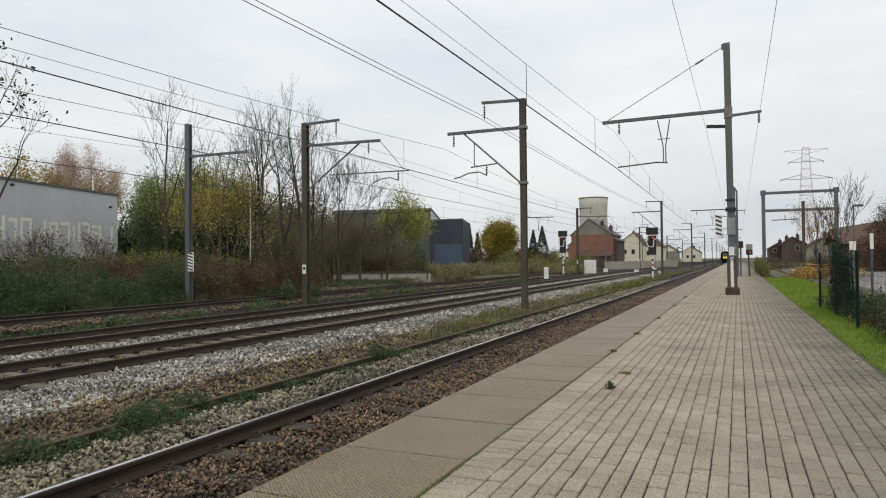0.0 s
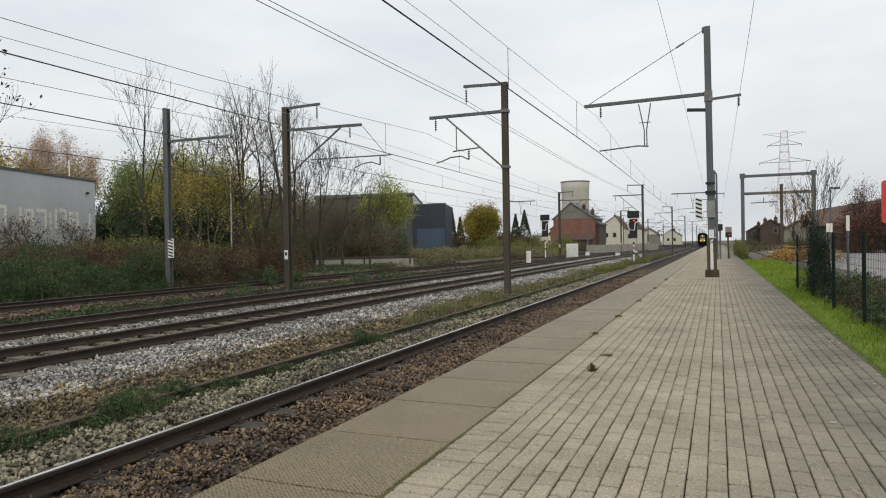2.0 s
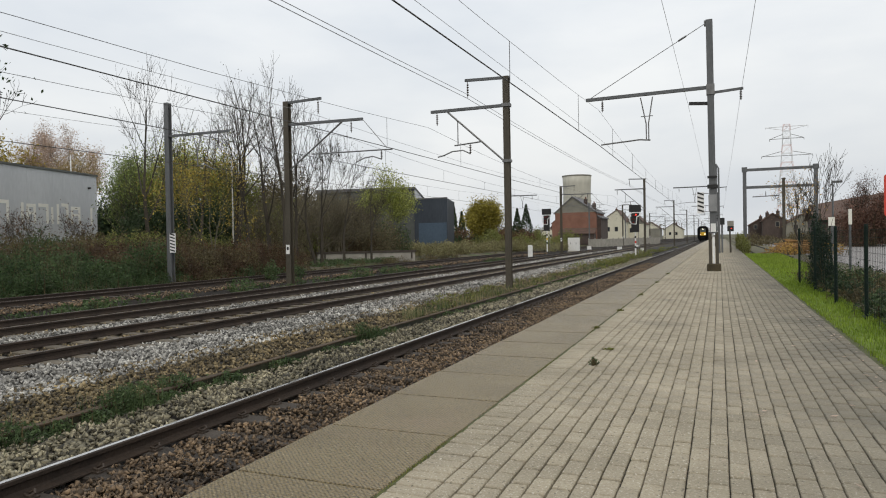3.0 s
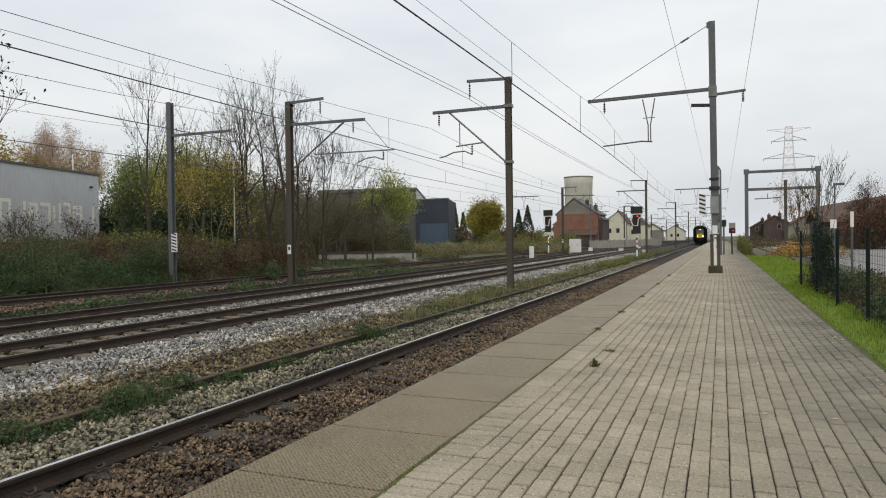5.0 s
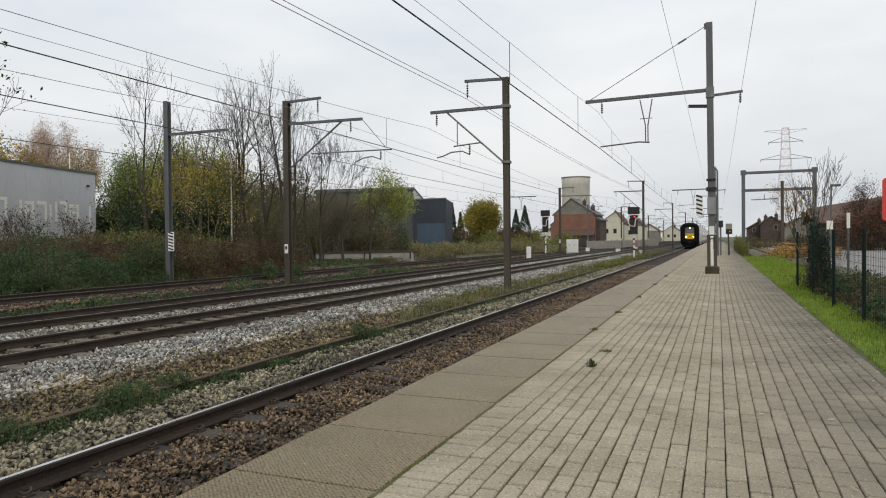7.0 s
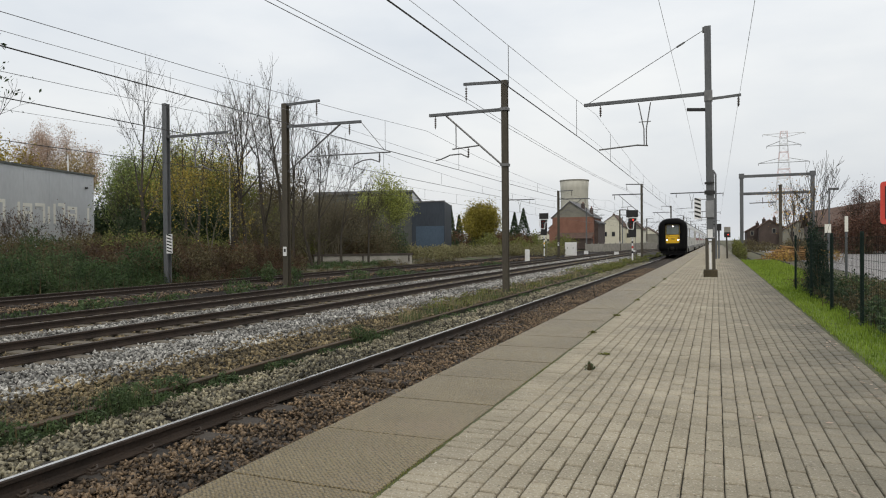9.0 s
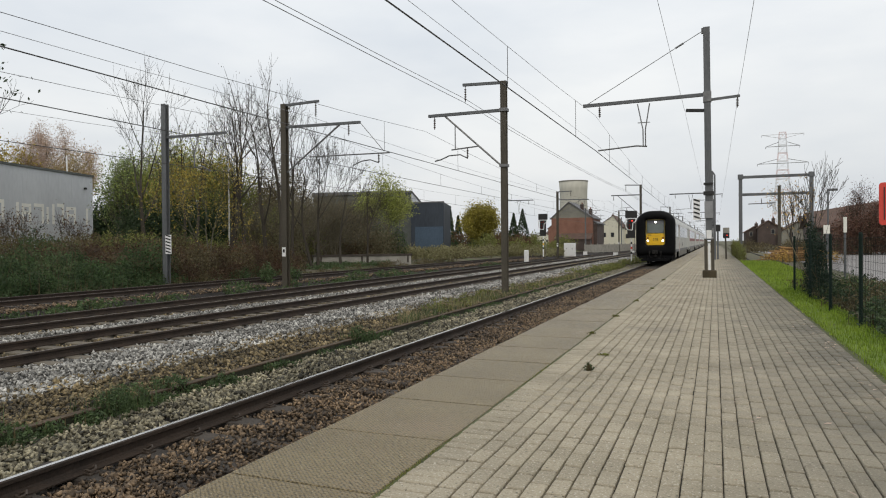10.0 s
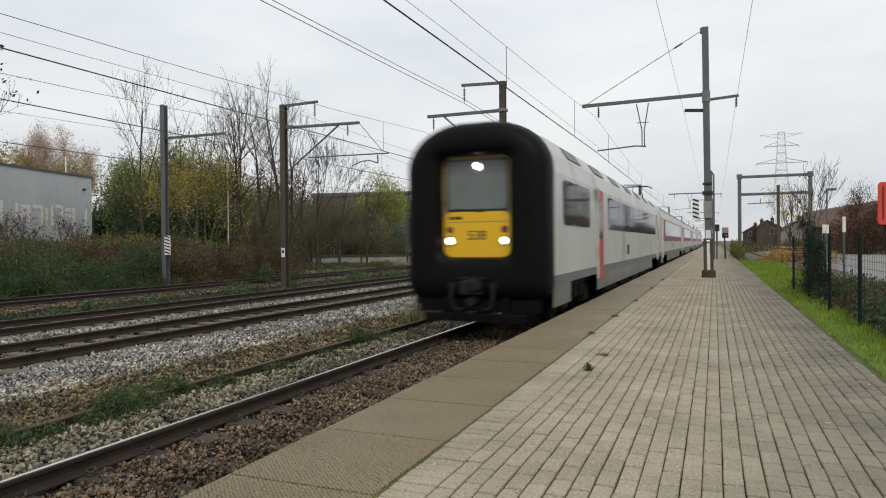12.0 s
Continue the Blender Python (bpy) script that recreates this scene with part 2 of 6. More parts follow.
# ---------------------------------------------------------------- builders
class Build:
    """Collects vertices and faces of one mesh; faces may carry a material slot."""
    def __init__(self):
        self.v, self.f, self.s = [], [], []

    def face(self, pts, slot=0):
        k = len(self.v)
        self.v += [tuple(p) for p in pts]
        self.f.append(tuple(range(k, k + len(pts))))
        self.s.append(slot)
        return self

    def loft(self, rings, slot=0, closed=True, caps=(True, True)):
        k, n = len(self.v), len(rings[0])
        for r in rings:
            self.v += [tuple(p) for p in r]
        for i in range(len(rings) - 1):
            for j in range(n if closed else n - 1):
                a, b = k + i * n + j, k + i * n + (j + 1) % n
                self.f.append((a, b, b + n, a + n)); self.s.append(slot)
        if caps[0]:
            self.f.append(tuple(range(k + n - 1, k - 1, -1))); self.s.append(slot)
        if caps[1]:
            e = k + (len(rings) - 1) * n
            self.f.append(tuple(range(e, e + n))); self.s.append(slot)
        return self

    def box(self, x0, x1, y0, y1, z0, z1, slot=0, c=0.0):
        """A box, its upright and top edges chamfered by c."""
        if c <= 0:
            ring = lambda z: [(x0, y0, z), (x1, y0, z), (x1, y1, z), (x0, y1, z)]
            return self.loft([ring(z0), ring(z1)], slot)
        def ring(z, d):
            a, b, p, q = x0 + d, x1 - d, y0 + d, y1 - d
            return [(a + c, p, z), (b - c, p, z), (b, p + c, z), (b, q - c, z), (b - c, q, z), (a + c, q, z), (a, q - c, z), (a, p + c, z)]
        return self.loft([ring(z0, 0), ring(z1 - c, 0), ring(z1, c * 0.8)], slot)

    def tube(self, p, q, r1, r2=None, n=6, slot=0):
        p, q = Vector(p), Vector(q)
        d = q - p
        if d.length < 1e-6:
            return self
        d.normalize()
        u = d.cross(Vector((0, 0, 1)) if abs(d.z) < 0.9 else Vector((1, 0, 0))).normalized()
        w = d.cross(u)
        r2 = r1 if r2 is None else r2
        ring = lambda c, r: [c + (u * math.cos(2 * math.pi * i / n) + w * math.sin(2 * math.pi * i / n)) * r for i in range(n)]
        return self.loft([ring(p, r1), ring(q, r2)], slot)

    def path(self, pts, r, n=6, slot=0):
        for a, b in zip(pts, pts[1:]):
            self.tube(a, b, r, r, n, slot)
        return self

    def beam(self, p, q, w, h, slot=0):
        """A rectangular bar from p to q."""
        p, q = Vector(p), Vector(q)
        d = (q - p).normalized()
        u = d.cross(Vector((0, 0, 1)) if abs(d.z) < 0.95 else Vector((0, 1, 0))).normalized() * (w / 2)
        v = d.cross(u).normalized() * (h / 2)
        ring = lambda c: [c + u + v, c - u + v, c - u - v, c + u - v]
        return self.loft([ring(p), ring(q)], slot)

    def along(self, prof, y0, y1, slot=0, ny=1, caps=True):
        """A closed profile of (x, z) carried along y."""
        return self.loft([[(x, y0 + (y1 - y0) * i / ny, z) for x, z in prof] for i in range(ny + 1)], slot, True, (caps, caps))

    def mesh(self, name, mats, smooth=False):
        me = bpy.data.meshes.new(name)
        me.from_pydata(self.v, [], self.f)
        for m in (mats if isinstance(mats, (list, tuple)) else [mats]):
            me.materials.append(m)
        if isinstance(mats, (list, tuple)) and len(mats) > 1:
            me.polygons.foreach_set("material_index", self.s)
        if smooth:
            me.polygons.foreach_set("use_smooth", [True] * len(self.f))
        me.update()
        return me


def part(name, b, material, parent=None, label="", smooth=False, at=None):
    """Links a build (or a finished mesh) as one mesh object, under a thing or part."""
    ob = new(name, b if isinstance(b, bpy.types.Mesh) else b.mesh(name, material, smooth))
    if parent:
        ob.parent = parent
    if at is not None:
        ob.matrix_basis = at if isinstance(at, Matrix) else pose(*at)
    if label:
        ob["label"] = label
    return ob


def thing(name, at, label, category, group="", kind=""):
    ob = new(name)
    ob.matrix_basis = at if isinstance(at, Matrix) else pose(*at)
    return tagged(ob, label, category, group, kind)


def bevel(ob, w=0.01, seg=2):
    m = ob.modifiers.new("bevel", "BEVEL")
    m.width, m.segments, m.limit_method = w, seg, "ANGLE"
    return ob


def cloud(name, verts, faces, material, kind="stuff", parent=None, label="", category="", group=""):
    """A mesh of many equal small pieces from numpy arrays (verts n x 3, faces m x k)."""
    me = bpy.data.meshes.new(name)
    k = faces.shape[1]
    me.vertices.add(len(verts)); me.vertices.foreach_set("co", verts.astype(np.float32).ravel())
    me.loops.add(faces.size); me.loops.foreach_set("vertex_index", faces.astype(np.int32).ravel())
    me.polygons.add(len(faces)); me.polygons.foreach_set("loop_start", np.arange(0, faces.size, k, dtype=np.int32))
    me.materials.append(material)
    me.update(calc_edges=True)
    ob = new(name, me)
    if parent:
        ob.parent = parent
    return tagged(ob, label, category, group, kind)


rng = np.random.default_rng(7)


def spun(n):
    """n random rotation matrices."""
    q = rng.normal(size=(n, 4)); q /= np.linalg.norm(q, axis=1)[:, None]
    a, b, c, d = q.T
    return np.stack([np.stack([1 - 2 * (c * c + d * d), 2 * (b * c - a * d), 2 * (b * d + a * c)], 1),
                     np.stack([2 * (b * c + a * d), 1 - 2 * (b * b + d * d), 2 * (c * d - a * b)], 1),
                     np.stack([2 * (b * d - a * c), 2 * (c * d + a * b), 1 - 2 * (b * b + c * c)], 1)], 1)


def stones(pts, size):
    """Broken stones as jittered octahedra at pts; size per stone."""
    base = np.array([(1, 0, 0), (-1, 0, 0), (0, 1, 0), (0, -1, 0), (0, 0, 1), (0, 0, -1)], float)
    tri = np.array([(0, 2, 4), (2, 1, 4), (1, 3, 4), (3, 0, 4), (2, 0, 5), (1, 2, 5), (3, 1, 5), (0, 3, 5)])
    n = len(pts)
    v = (base[None] * rng.uniform(0.5, 1.15, (n, 6, 1)) + rng.normal(0, 0.17, (n, 6, 3))) * np.array([1.18, 0.86, 0.6])
    v = np.einsum("nij,nkj->nki", spun(n), v) * np.asarray(size)[:, None, None] + pts[:, None]
    return v.reshape(-1, 3), (tri[None] + 6 * np.arange(n)[:, None, None]).reshape(-1, 3)


def leaves(pts, size, flat=0.0):
    """Small folded leaves at pts."""
    base = np.array([(-1, 0, 0), (0, 0.45, 0.12), (1, 0, 0), (0, -0.45, 0.12)], float)
    n = len(pts)
    v = np.einsum("nij,kj->nki", spun(n), base)
    if flat:
        v[:, :, 2] *= 1 - flat
    v = v * np.asarray(size)[:, None, None] + pts[:, None]
    return v.reshape(-1, 3), np.arange(4 * n).reshape(-1, 4)


def blades(pts, length, width, lean=0.45):
    """Upright tapering blades of grass standing on pts."""
    n = len(pts)
    a = rng.uniform(0, 2 * math.pi, n)
    d = np.stack([np.cos(a), np.sin(a), np.zeros(n)], 1)
    s = np.stack([-np.sin(a), np.cos(a), np.zeros(n)], 1) * (np.asarray(width) * 0.5)[:, None]
    ln = np.asarray(length)[:, None]
    tip = pts + d * ln * rng.uniform(0, lean, (n, 1)) + np.array([0, 0, 1]) * ln * 0.95
    v = np.stack([pts - s, pts + s, tip], 1)
    return v.reshape(-1, 3), np.arange(3 * n).reshape(-1, 3)


def merge(*sets):
    vs, fs, k = [], [], 0
    for v, f in sets:
        vs.append(v); fs.append(f + k); k += len(v)
    return np.concatenate(vs), np.concatenate(fs)


# ---------------------------------------------------------------- ground, beds, platform
def sheet(name, prof, ys, material, label, category):
    b = Build()
    b.loft([[(x, y, z) for x, z in prof] for y in ys], 0, False, (False, False))
    return tagged(part(name, b, material), label, category, kind="structure")


sheet("ground", [(2600, -0.14), (60, -0.14), (5, -0.14), (1.5, -0.10), (1.25, -0.95), (-24.2, -0.98), (-25.2, -0.62), (-29, -0.35), (-60, -0.25), (-2600, -0.25)],
      [-80, -20, 0, 20, 50, 100, 200, 500, 3000], M_FIELD, "rough grassy ground reaching to the horizon", "ground")
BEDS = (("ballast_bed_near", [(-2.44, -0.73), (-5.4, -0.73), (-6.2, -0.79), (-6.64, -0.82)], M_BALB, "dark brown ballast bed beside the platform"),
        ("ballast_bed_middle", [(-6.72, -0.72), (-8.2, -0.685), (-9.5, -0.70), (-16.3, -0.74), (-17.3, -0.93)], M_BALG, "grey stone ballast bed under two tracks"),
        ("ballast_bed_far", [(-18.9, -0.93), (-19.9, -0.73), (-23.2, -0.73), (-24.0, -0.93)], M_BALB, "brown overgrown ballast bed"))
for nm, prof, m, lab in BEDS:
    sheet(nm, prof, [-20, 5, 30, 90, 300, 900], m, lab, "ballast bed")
sheet("trackside_strip", [(-17.2, -0.93), (-19.0, -0.93)], [-20, 900], M_EARTH, "weedy earth strip between the tracks", "ground")
sheet("bank", [(-23.9, -0.93), (-25.2, -0.58), (-29, -0.31), (-45, -0.22)], [-20, 900], M_EARTH, "overgrown earth bank beside the railway", "ground")
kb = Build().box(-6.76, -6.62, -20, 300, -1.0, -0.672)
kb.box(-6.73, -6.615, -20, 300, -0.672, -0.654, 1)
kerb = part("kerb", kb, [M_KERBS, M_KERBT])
tagged(kerb, "low brown-stained concrete kerb holding the ballast", "kerb", kind="structure")

platform = part("platform", Build().box(-2.40, 1.33, -8, 190, -1.0, -0.022), M_JOINT)
tagged(platform, "station platform with grey pavers and a concrete edge", "platform", kind="structure")
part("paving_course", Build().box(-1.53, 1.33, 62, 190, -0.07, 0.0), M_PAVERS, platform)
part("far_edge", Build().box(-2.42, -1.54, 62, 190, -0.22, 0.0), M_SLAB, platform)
part("kerbstone", Build().box(1.336, 1.42, -8, 190, -0.4, -0.022), M_MOSS, platform)
part("moss_line", Build().box(-1.545, -1.518, -2, 62, -0.07, -0.005), M_MOSS, platform)


# ---------------------------------------------------------------- railway tracks
def rail_profile(x, s=1.0):
    z = -0.655
    half = [(0.075, 0), (0.075, 0.012), (0.02, 0.03), (0.012, 0.05), (0.012, 0.105), (0.036, 0.118), (0.036, 0.146), (0.022, 0.156)]
    return [(x + a, z + c) for a, c in half] + [(x - a, z + c) for a, c in reversed(half)]


def track(label, centre, head, sleeper_mat, y_parts, y_end, first):
    root = thing("railway_track", (0, 0, 0), label, "railway track", "tracks through the station", "structure")
    for side in (-0.753, 0.753):
        prof = rail_profile(centre + side)
        b = Build().along(prof, -20, 700, 0)
        n = len(prof)
        for i in range(len(b.f) - 2):
            if i % n == 7:
                b.s[i] = 1
        part("rail", b, [M_RAIL, head], root)
    sl = Build().box(-1.28, 1.28, -0.125, 0.125, -0.16, 0, c=0.015).mesh("sleeper", sleeper_mat)
    y = first
    while y < y_parts:
        part("sleeper", sl, None, root, at=(centre + random.uniform(-0.015, 0.015), y, -0.658, 0, 0, random.uniform(-0.5, 0.5)))
        y += 0.6
    rest = Build()
    while y < y_end:
        rest.box(centre - 1.28, centre + 1.28, y - 0.125, y + 0.125, -0.8, -0.658)
        y += 0.6
    part("sleepers", rest, sleeper_mat, root)["kind"] = "stuff"
    return root


NEAR, MID, FAR, SIDE = -4.12, -11.05, -14.85, -21.6
near_track = track("main railway track beside the platform, worn shiny rails", NEAR, M_RAILT, M_SLEEP, 46, 160, -8.0)
track("railway track with dark rails on grey ballast", MID, M_RUSTP, M_SLEEPC, 60, 160, -8.0)
track("railway track with dark rails on grey ballast", FAR, M_RUSTP, M_SLEEPC, 60, 160, -6.0)
track("rusty overgrown railway track", SIDE, M_RUSTP, M_SLEEP, 50, 130, 1.2)
clip = Build().box(-0.05, 0.07, -0.08, 0.08, -0.01, 0.03, c=0.008)
clip.path([(-0.05, 0.03, 0.05), (0.02, 0.05, 0.085), (0.075, 0.0, 0.06), (0.04, -0.05, 0.04), (-0.04, -0.04, 0.05)], 0.017, 5)
clip.v = [(x * 0.7, y * 0.62, z * 0.7) for x, y, z in clip.v]
clip_me = clip.mesh("rail_clip", mat("rusty_clip_steel", (0.035, 0.026, 0.019), (0.08, 0.06, 0.046), 6, 0.6, 0.3))
for i in range(40):
    for x in (NEAR - 0.753 + 0.095, NEAR - 0.753 - 0.095):
        part("rail_clip", clip_me, None, near_track, at=(x, 2.2 + 0.6 * i, -0.658, 0, 0, 0 if x > NEAR - 0.753 else 180))

siding = thing("siding_track", (0, 0, 0), "rusty siding track ending in grass beside the platform", "railway track", kind="structure")
for x in (2.1, 3.6):
    part("rail", Build().along([(a, c + 0.46) for a, c in rail_profile(x)], 40, 300), M_RAIL, siding)
b = Build()
for i in range(160):
    b.box(1.6, 4.1, 40 + i * 0.6, 40.25 + i * 0.6, -0.3, -0.185)
part("sleepers", b, M_SLEEP, siding)["kind"] = "stuff"


# ---------------------------------------------------------------- overhead line masts
def hbeam(b, h, w=0.24, t=0.03, z0=0.0, slot=0):
    for s in (-1, 1):
        b.box(-w / 2, w / 2, s * w / 2 - (t if s > 0 else 0), s * w / 2 + (t if s < 0 else 0), z0, h, slot)
    b.box(-t / 2, t / 2, -w / 2 + t, w / 2 - t, z0, h, slot)
    return b


def insulator(b, p, length, r=0.045, slot=0):
    x, y, z = p
    for i in range(5):
        zz = z - length * (0.2 + 0.15 * i)
        b.tube((x, y, zz), (x, y, zz - length * 0.07), r, r * 0.8, 7, slot)
    b.tube((x, y, z), (x, y, z - length), 0.016, 0.016, 5, slot)
    return b


def mast_left_arm(at):
    """Brown H-section mast with a feeder arm on top and a strutted bracket towards -x."""
    m = thing("catenary_mast", at, "brown steel overhead line mast with strutted bracket arm", "catenary mast", "overhead line masts")
    bevel(part("column", hbeam(Build(), 7.93, 0.22), M_MASTB, m), 0.004, 1)
    part("footing", Build().box(-0.28, 0.28, -0.28, 0.28, -0.35, 0.02, c=0.03), M_KERB, m)
    part("feeder_arm", Build().beam((0.14, 0, 7.88), (-1.62, 0, 7.94), 0.09, 0.10), M_MASTG, m)
    part("feeder_insulator", insulator(Build(), (-1.52, 0, 7.9), 0.62), M_INSUL, m)
    part("bracket_arm", Build().beam((0.12, 0, 6.86), (-3.05, 0, 6.86), 0.10, 0.11), M_MASTG, m)
    part("strut", Build().tube((-2.35, 0, 6.8), (-0.12, 0, 4.8), 0.038), M_STEEL, m)
    part("messenger_insulator", insulator(Build(), (-2.8, 0, 6.82), 0.5), M_INSUL, m)
    part("hanger", Build().tube((-1.95, 0, 6.45), (-1.95, 0, 5.5), 0.02).tube((-2.1, 0, 5.5), (-1.0, 0, 5.58), 0.028), M_STEEL, m)
    part("registration_insulator", insulator(Build(), (-1.45, 0, 5.55), 0.42), M_INSUL, m)
    part("registration_arm", Build().path([(-1.45, 0, 5.15), (-1.75, 0, 5.3), (-2.2, 0, 5.28), (-2.55, 0, 5.15), (-2.8, 0, 5.1)], 0.026), M_STEEL, m)
    part("clamp", Build().box(-0.15, 0.15, -0.15, 0.15, 4.74, 4.84), M_STEEL, m)
    part("clamp", Build().box(-0.15, 0.15, -0.15, 0.15, 6.8, 6.92), M_STEEL, m)
    return m


def mast_right_arm(at):
    """Brown H-section mast whose bracket reaches towards +x."""
    m = thing("catenary_mast", at, "brown steel overhead line mast between two tracks", "catenary mast", "overhead line masts")
    bevel(part("column", hbeam(Build(), 7.98, 0.25), M_MASTB, m), 0.004, 1)
    part("footing", Build().box(-0.28, 0.28, -0.28, 0.28, -0.35, -0.02, c=0.03), M_KERB, m)
    part("feeder_arm", Build().beam((-0.14, 0, 7.93), (1.75, 0, 7.97), 0.09, 0.10), M_MASTG, m)
    part("feeder_insulator", insulator(Build(), (1.6, 0, 7.94), 0.62), M_INSUL, m)
    part("bracket_arm", Build().beam((-0.12, 0, 6.98), (3.75, 0, 6.92), 0.10, 0.11), M_MASTG, m)
    part("strut", Build().tube((2.75, 0, 6.88), (0.12, 0, 5.02), 0.038), M_STEEL, m)
    part("messenger_insulator", insulator(Build(), (3.2, 0, 6.9), 0.5), M_INSUL, m)
    part("stay", Build().tube((3.75, 0, 6.9), (4.85, 0, 5.65), 0.014), M_STEEL, m)
    part("registration_tube", Build().tube((1.25, 0, 5.62), (5.1, 0, 5.58), 0.03), M_STEEL, m)
    part("registration_insulator", insulator(Build(), (4.6, 0, 5.58), 0.4), M_INSUL, m)
    part("registration_arm", Build().path([(4.6, 0, 5.2), (4.2, 0, 5.34), (3.8, 0, 5.3), (3.4, 0, 5.15)], 0.026), M_STEEL, m)
    part("number_plate", Build().box(-0.09, 0.09, -0.15, -0.14, 1.35, 1.75), M_WHITE, m, "white number plate")
    part("plate_marking", Build().box(-0.05, 0.05, -0.153, -0.151, 1.52, 1.66), M_BLACK, m)
    return m


def mast_platform(at, stayed=True):
    """Galvanised twin-channel mast on a concrete block, stayed arm over the near track."""
    m = thing("catenary_mast", at, "grey galvanised overhead line mast on a concrete block", "catenary mast", "overhead line masts")
    for s in (-1, 1):
        part("leg", Build().box(s * 0.105 - 0.05, s * 0.105 + 0.05, -0.1, 0.1, 0.2, 1.3), M_MASTB, m)
    bevel(part("column", hbeam(Build(), 8.35, 0.21, z0=1.25), M_MASTG, m), 0.004, 1)
    part("pedestal", Build().box(-0.22, 0.22, -0.22, 0.22, -0.02, 0.24, c=0.025), M_KERB, m)
    part("marker_strip", Build().box(-0.035, 0.035, -0.09, -0.07, 0.25, 1.14), M_WHITE, m, "white painted strip")
    part("plate", Build().box(-0.08, 0.08, -0.15, -0.13, 1.3, 1.58), M_WHITE, m, "pale number plate")
    part("clamp_band", Build().box(-0.16, 0.16, -0.16, 0.16, 2.76, 2.88, c=0.02), M_BLACK, m)
    part("clamp_band", Build().box(-0.15, 0.15, -0.15, 0.15, 3.1, 3.16), M_BLACK, m)
    part("relay_plate", Build().box(-0.13, 0.13, -0.17, -0.14, 1.98, 2.54), M_WIREL, m)
    part("cantilever", Build().beam((0.1, 0, 6.12), (-4.12, 0, 6.10), 0.10, 0.11), M_MASTG, m)
    part("short_arm", Build().beam((0.08, 0, 5.93), (1.0, 0, 5.98), 0.07, 0.08), M_MASTG, m)
    if stayed:
        part("stay", Build().tube((-0.1, 0, 8.26), (-3.95, 0, 6.16), 0.012).tube((-0.72, 0, 7.92), (-0.98, 0, 7.78), 0.032).box(-0.16, -0.06, -0.05, 0.05, 8.16, 8.34), M_STEEL, m)
    part("drop_frame", Build().tube((-2.25, 0, 6.0), (-2.08, 0, 5.1), 0.022).tube((-1.85, 0, 6.0), (-2.0, 0, 5.1), 0.022)
         .tube((-2.08, 0, 5.1), (-2.08, 0, 4.52), 0.022).tube((-2.0, 0, 5.1), (-2.0, 0, 4.52), 0.022).tube((-2.25, 0, 5.35), (-1.85, 0, 5.35), 0.015), M_STEEL, m)
    part("registration_arm", Build().path([(-1.95, 0, 4.52), (-2.3, 0, 4.56), (-3.62, 0, 4.48)], 0.028), M_STEEL, m)
    part("messenger_insulator", insulator(Build(), (-3.55, 0, 6.05), 0.42), M_INSUL, m)
    part("side_arm", Build().beam((0, 0, 5.58), (-0.68, 0, 5.64), 0.09, 0.10), M_BLACK, m)
    part("end_insulator", insulator(Build(), (0.92, 0, 5.95), 0.35), M_INSUL, m)
    part("head_bracket", Build().box(-0.13, 0.13, -0.13, 0.13, 5.86, 6.2), M_STEEL, m)
    return m


def mast_outer(at):
    m = thing("catenary_mast", at, "grey overhead line mast with a short light bracket", "catenary mast", "overhead line masts")
    bevel(part("column", hbeam(Build(), 8.5, 0.25), M_MASTG, m), 0.004, 1)
    part("footing", Build().box(-0.28, 0.28, -0.28, 0.28, -0.35, -0.02, c=0.03), M_KERB, m)
    part("bracket_arm", Build().beam((-0.15, 0, 6.92), (3.6, 0, 6.9), 0.10, 0.11), M_MASTG, m)
    part("messenger_insulator", insulator(Build(), (3.0, 0, 6.85), 0.5), M_INSUL, m)
    part("drop_frame", Build().tube((1.5, 0, 6.9), (1.7, 0, 6.2), 0.02).tube((2.0, 0, 6.9), (1.8, 0, 6.2), 0.02).tube((1.75, 0, 6.2), (1.75, 0, 5.4), 0.03), M_STEEL, m)
    part("registration_arm", Build().path([(1.75, 0, 5.4), (2.2, 0, 5.45), (2.7, 0, 5.2)], 0.026), M_STEEL, m)
    return m


def striped_board(b_w, b_h, n):
    """White board with slanting black bars."""
    w, bars = Build().box(-b_w / 2, b_w / 2, -0.015, 0.015, 0, b_h), Build()
    for i in range(n):
        z = b_h * (i + 0.25) / n
        h = b_h / n * 0.5
        bars.face([(-b_w / 2 + 0.02, -0.019, z + h * 0.9), (b_w / 2 - 0.02, -0.019, z - h * 0.1), (b_w / 2 - 0.02, -0.019, z + h * 0.75), (-b_w / 2 + 0.02, -0.019, z + h * 1.75)])
    return w, bars


m1 = mast_left_arm((-7.27, 24.0, -0.70))
for k in range(1, 9):
    copy_thing(m1, pose(-7.27, 24 + 49.4 * k, -0.70))
m2 = mast_right_arm((-17.38, 24.5, -0.65))
for k in range(1, 7):
    copy_thing(m2, pose(-17.6, 24.5 + 55.5 * k, -0.65))
mast_platform((-0.178, 24.1, 0, 0, -0.45, 0))
m3_far = mast_platform((-0.27, 73.4, 0), False)
for k in range(2, 8):
    copy_thing(m3_far, pose(-0.27, 24 + 49.4 * k, 0))
m4 = mast_outer((-24.15, 24.5, -0.58))
for k in range(1, 5):
    copy_thing(m4, pose(-24.15, 24.5 + 55.5 * k, -0.5))
brd = thing("striped_board", (-23.83, 24.3, 0.82), "white board with black slanting stripes on a mast", "trackside sign")
w, s = striped_board(0.34, 0.9, 6)
part("board", w, M_WHITE, brd); part("stripes", s, M_BLACK, brd)
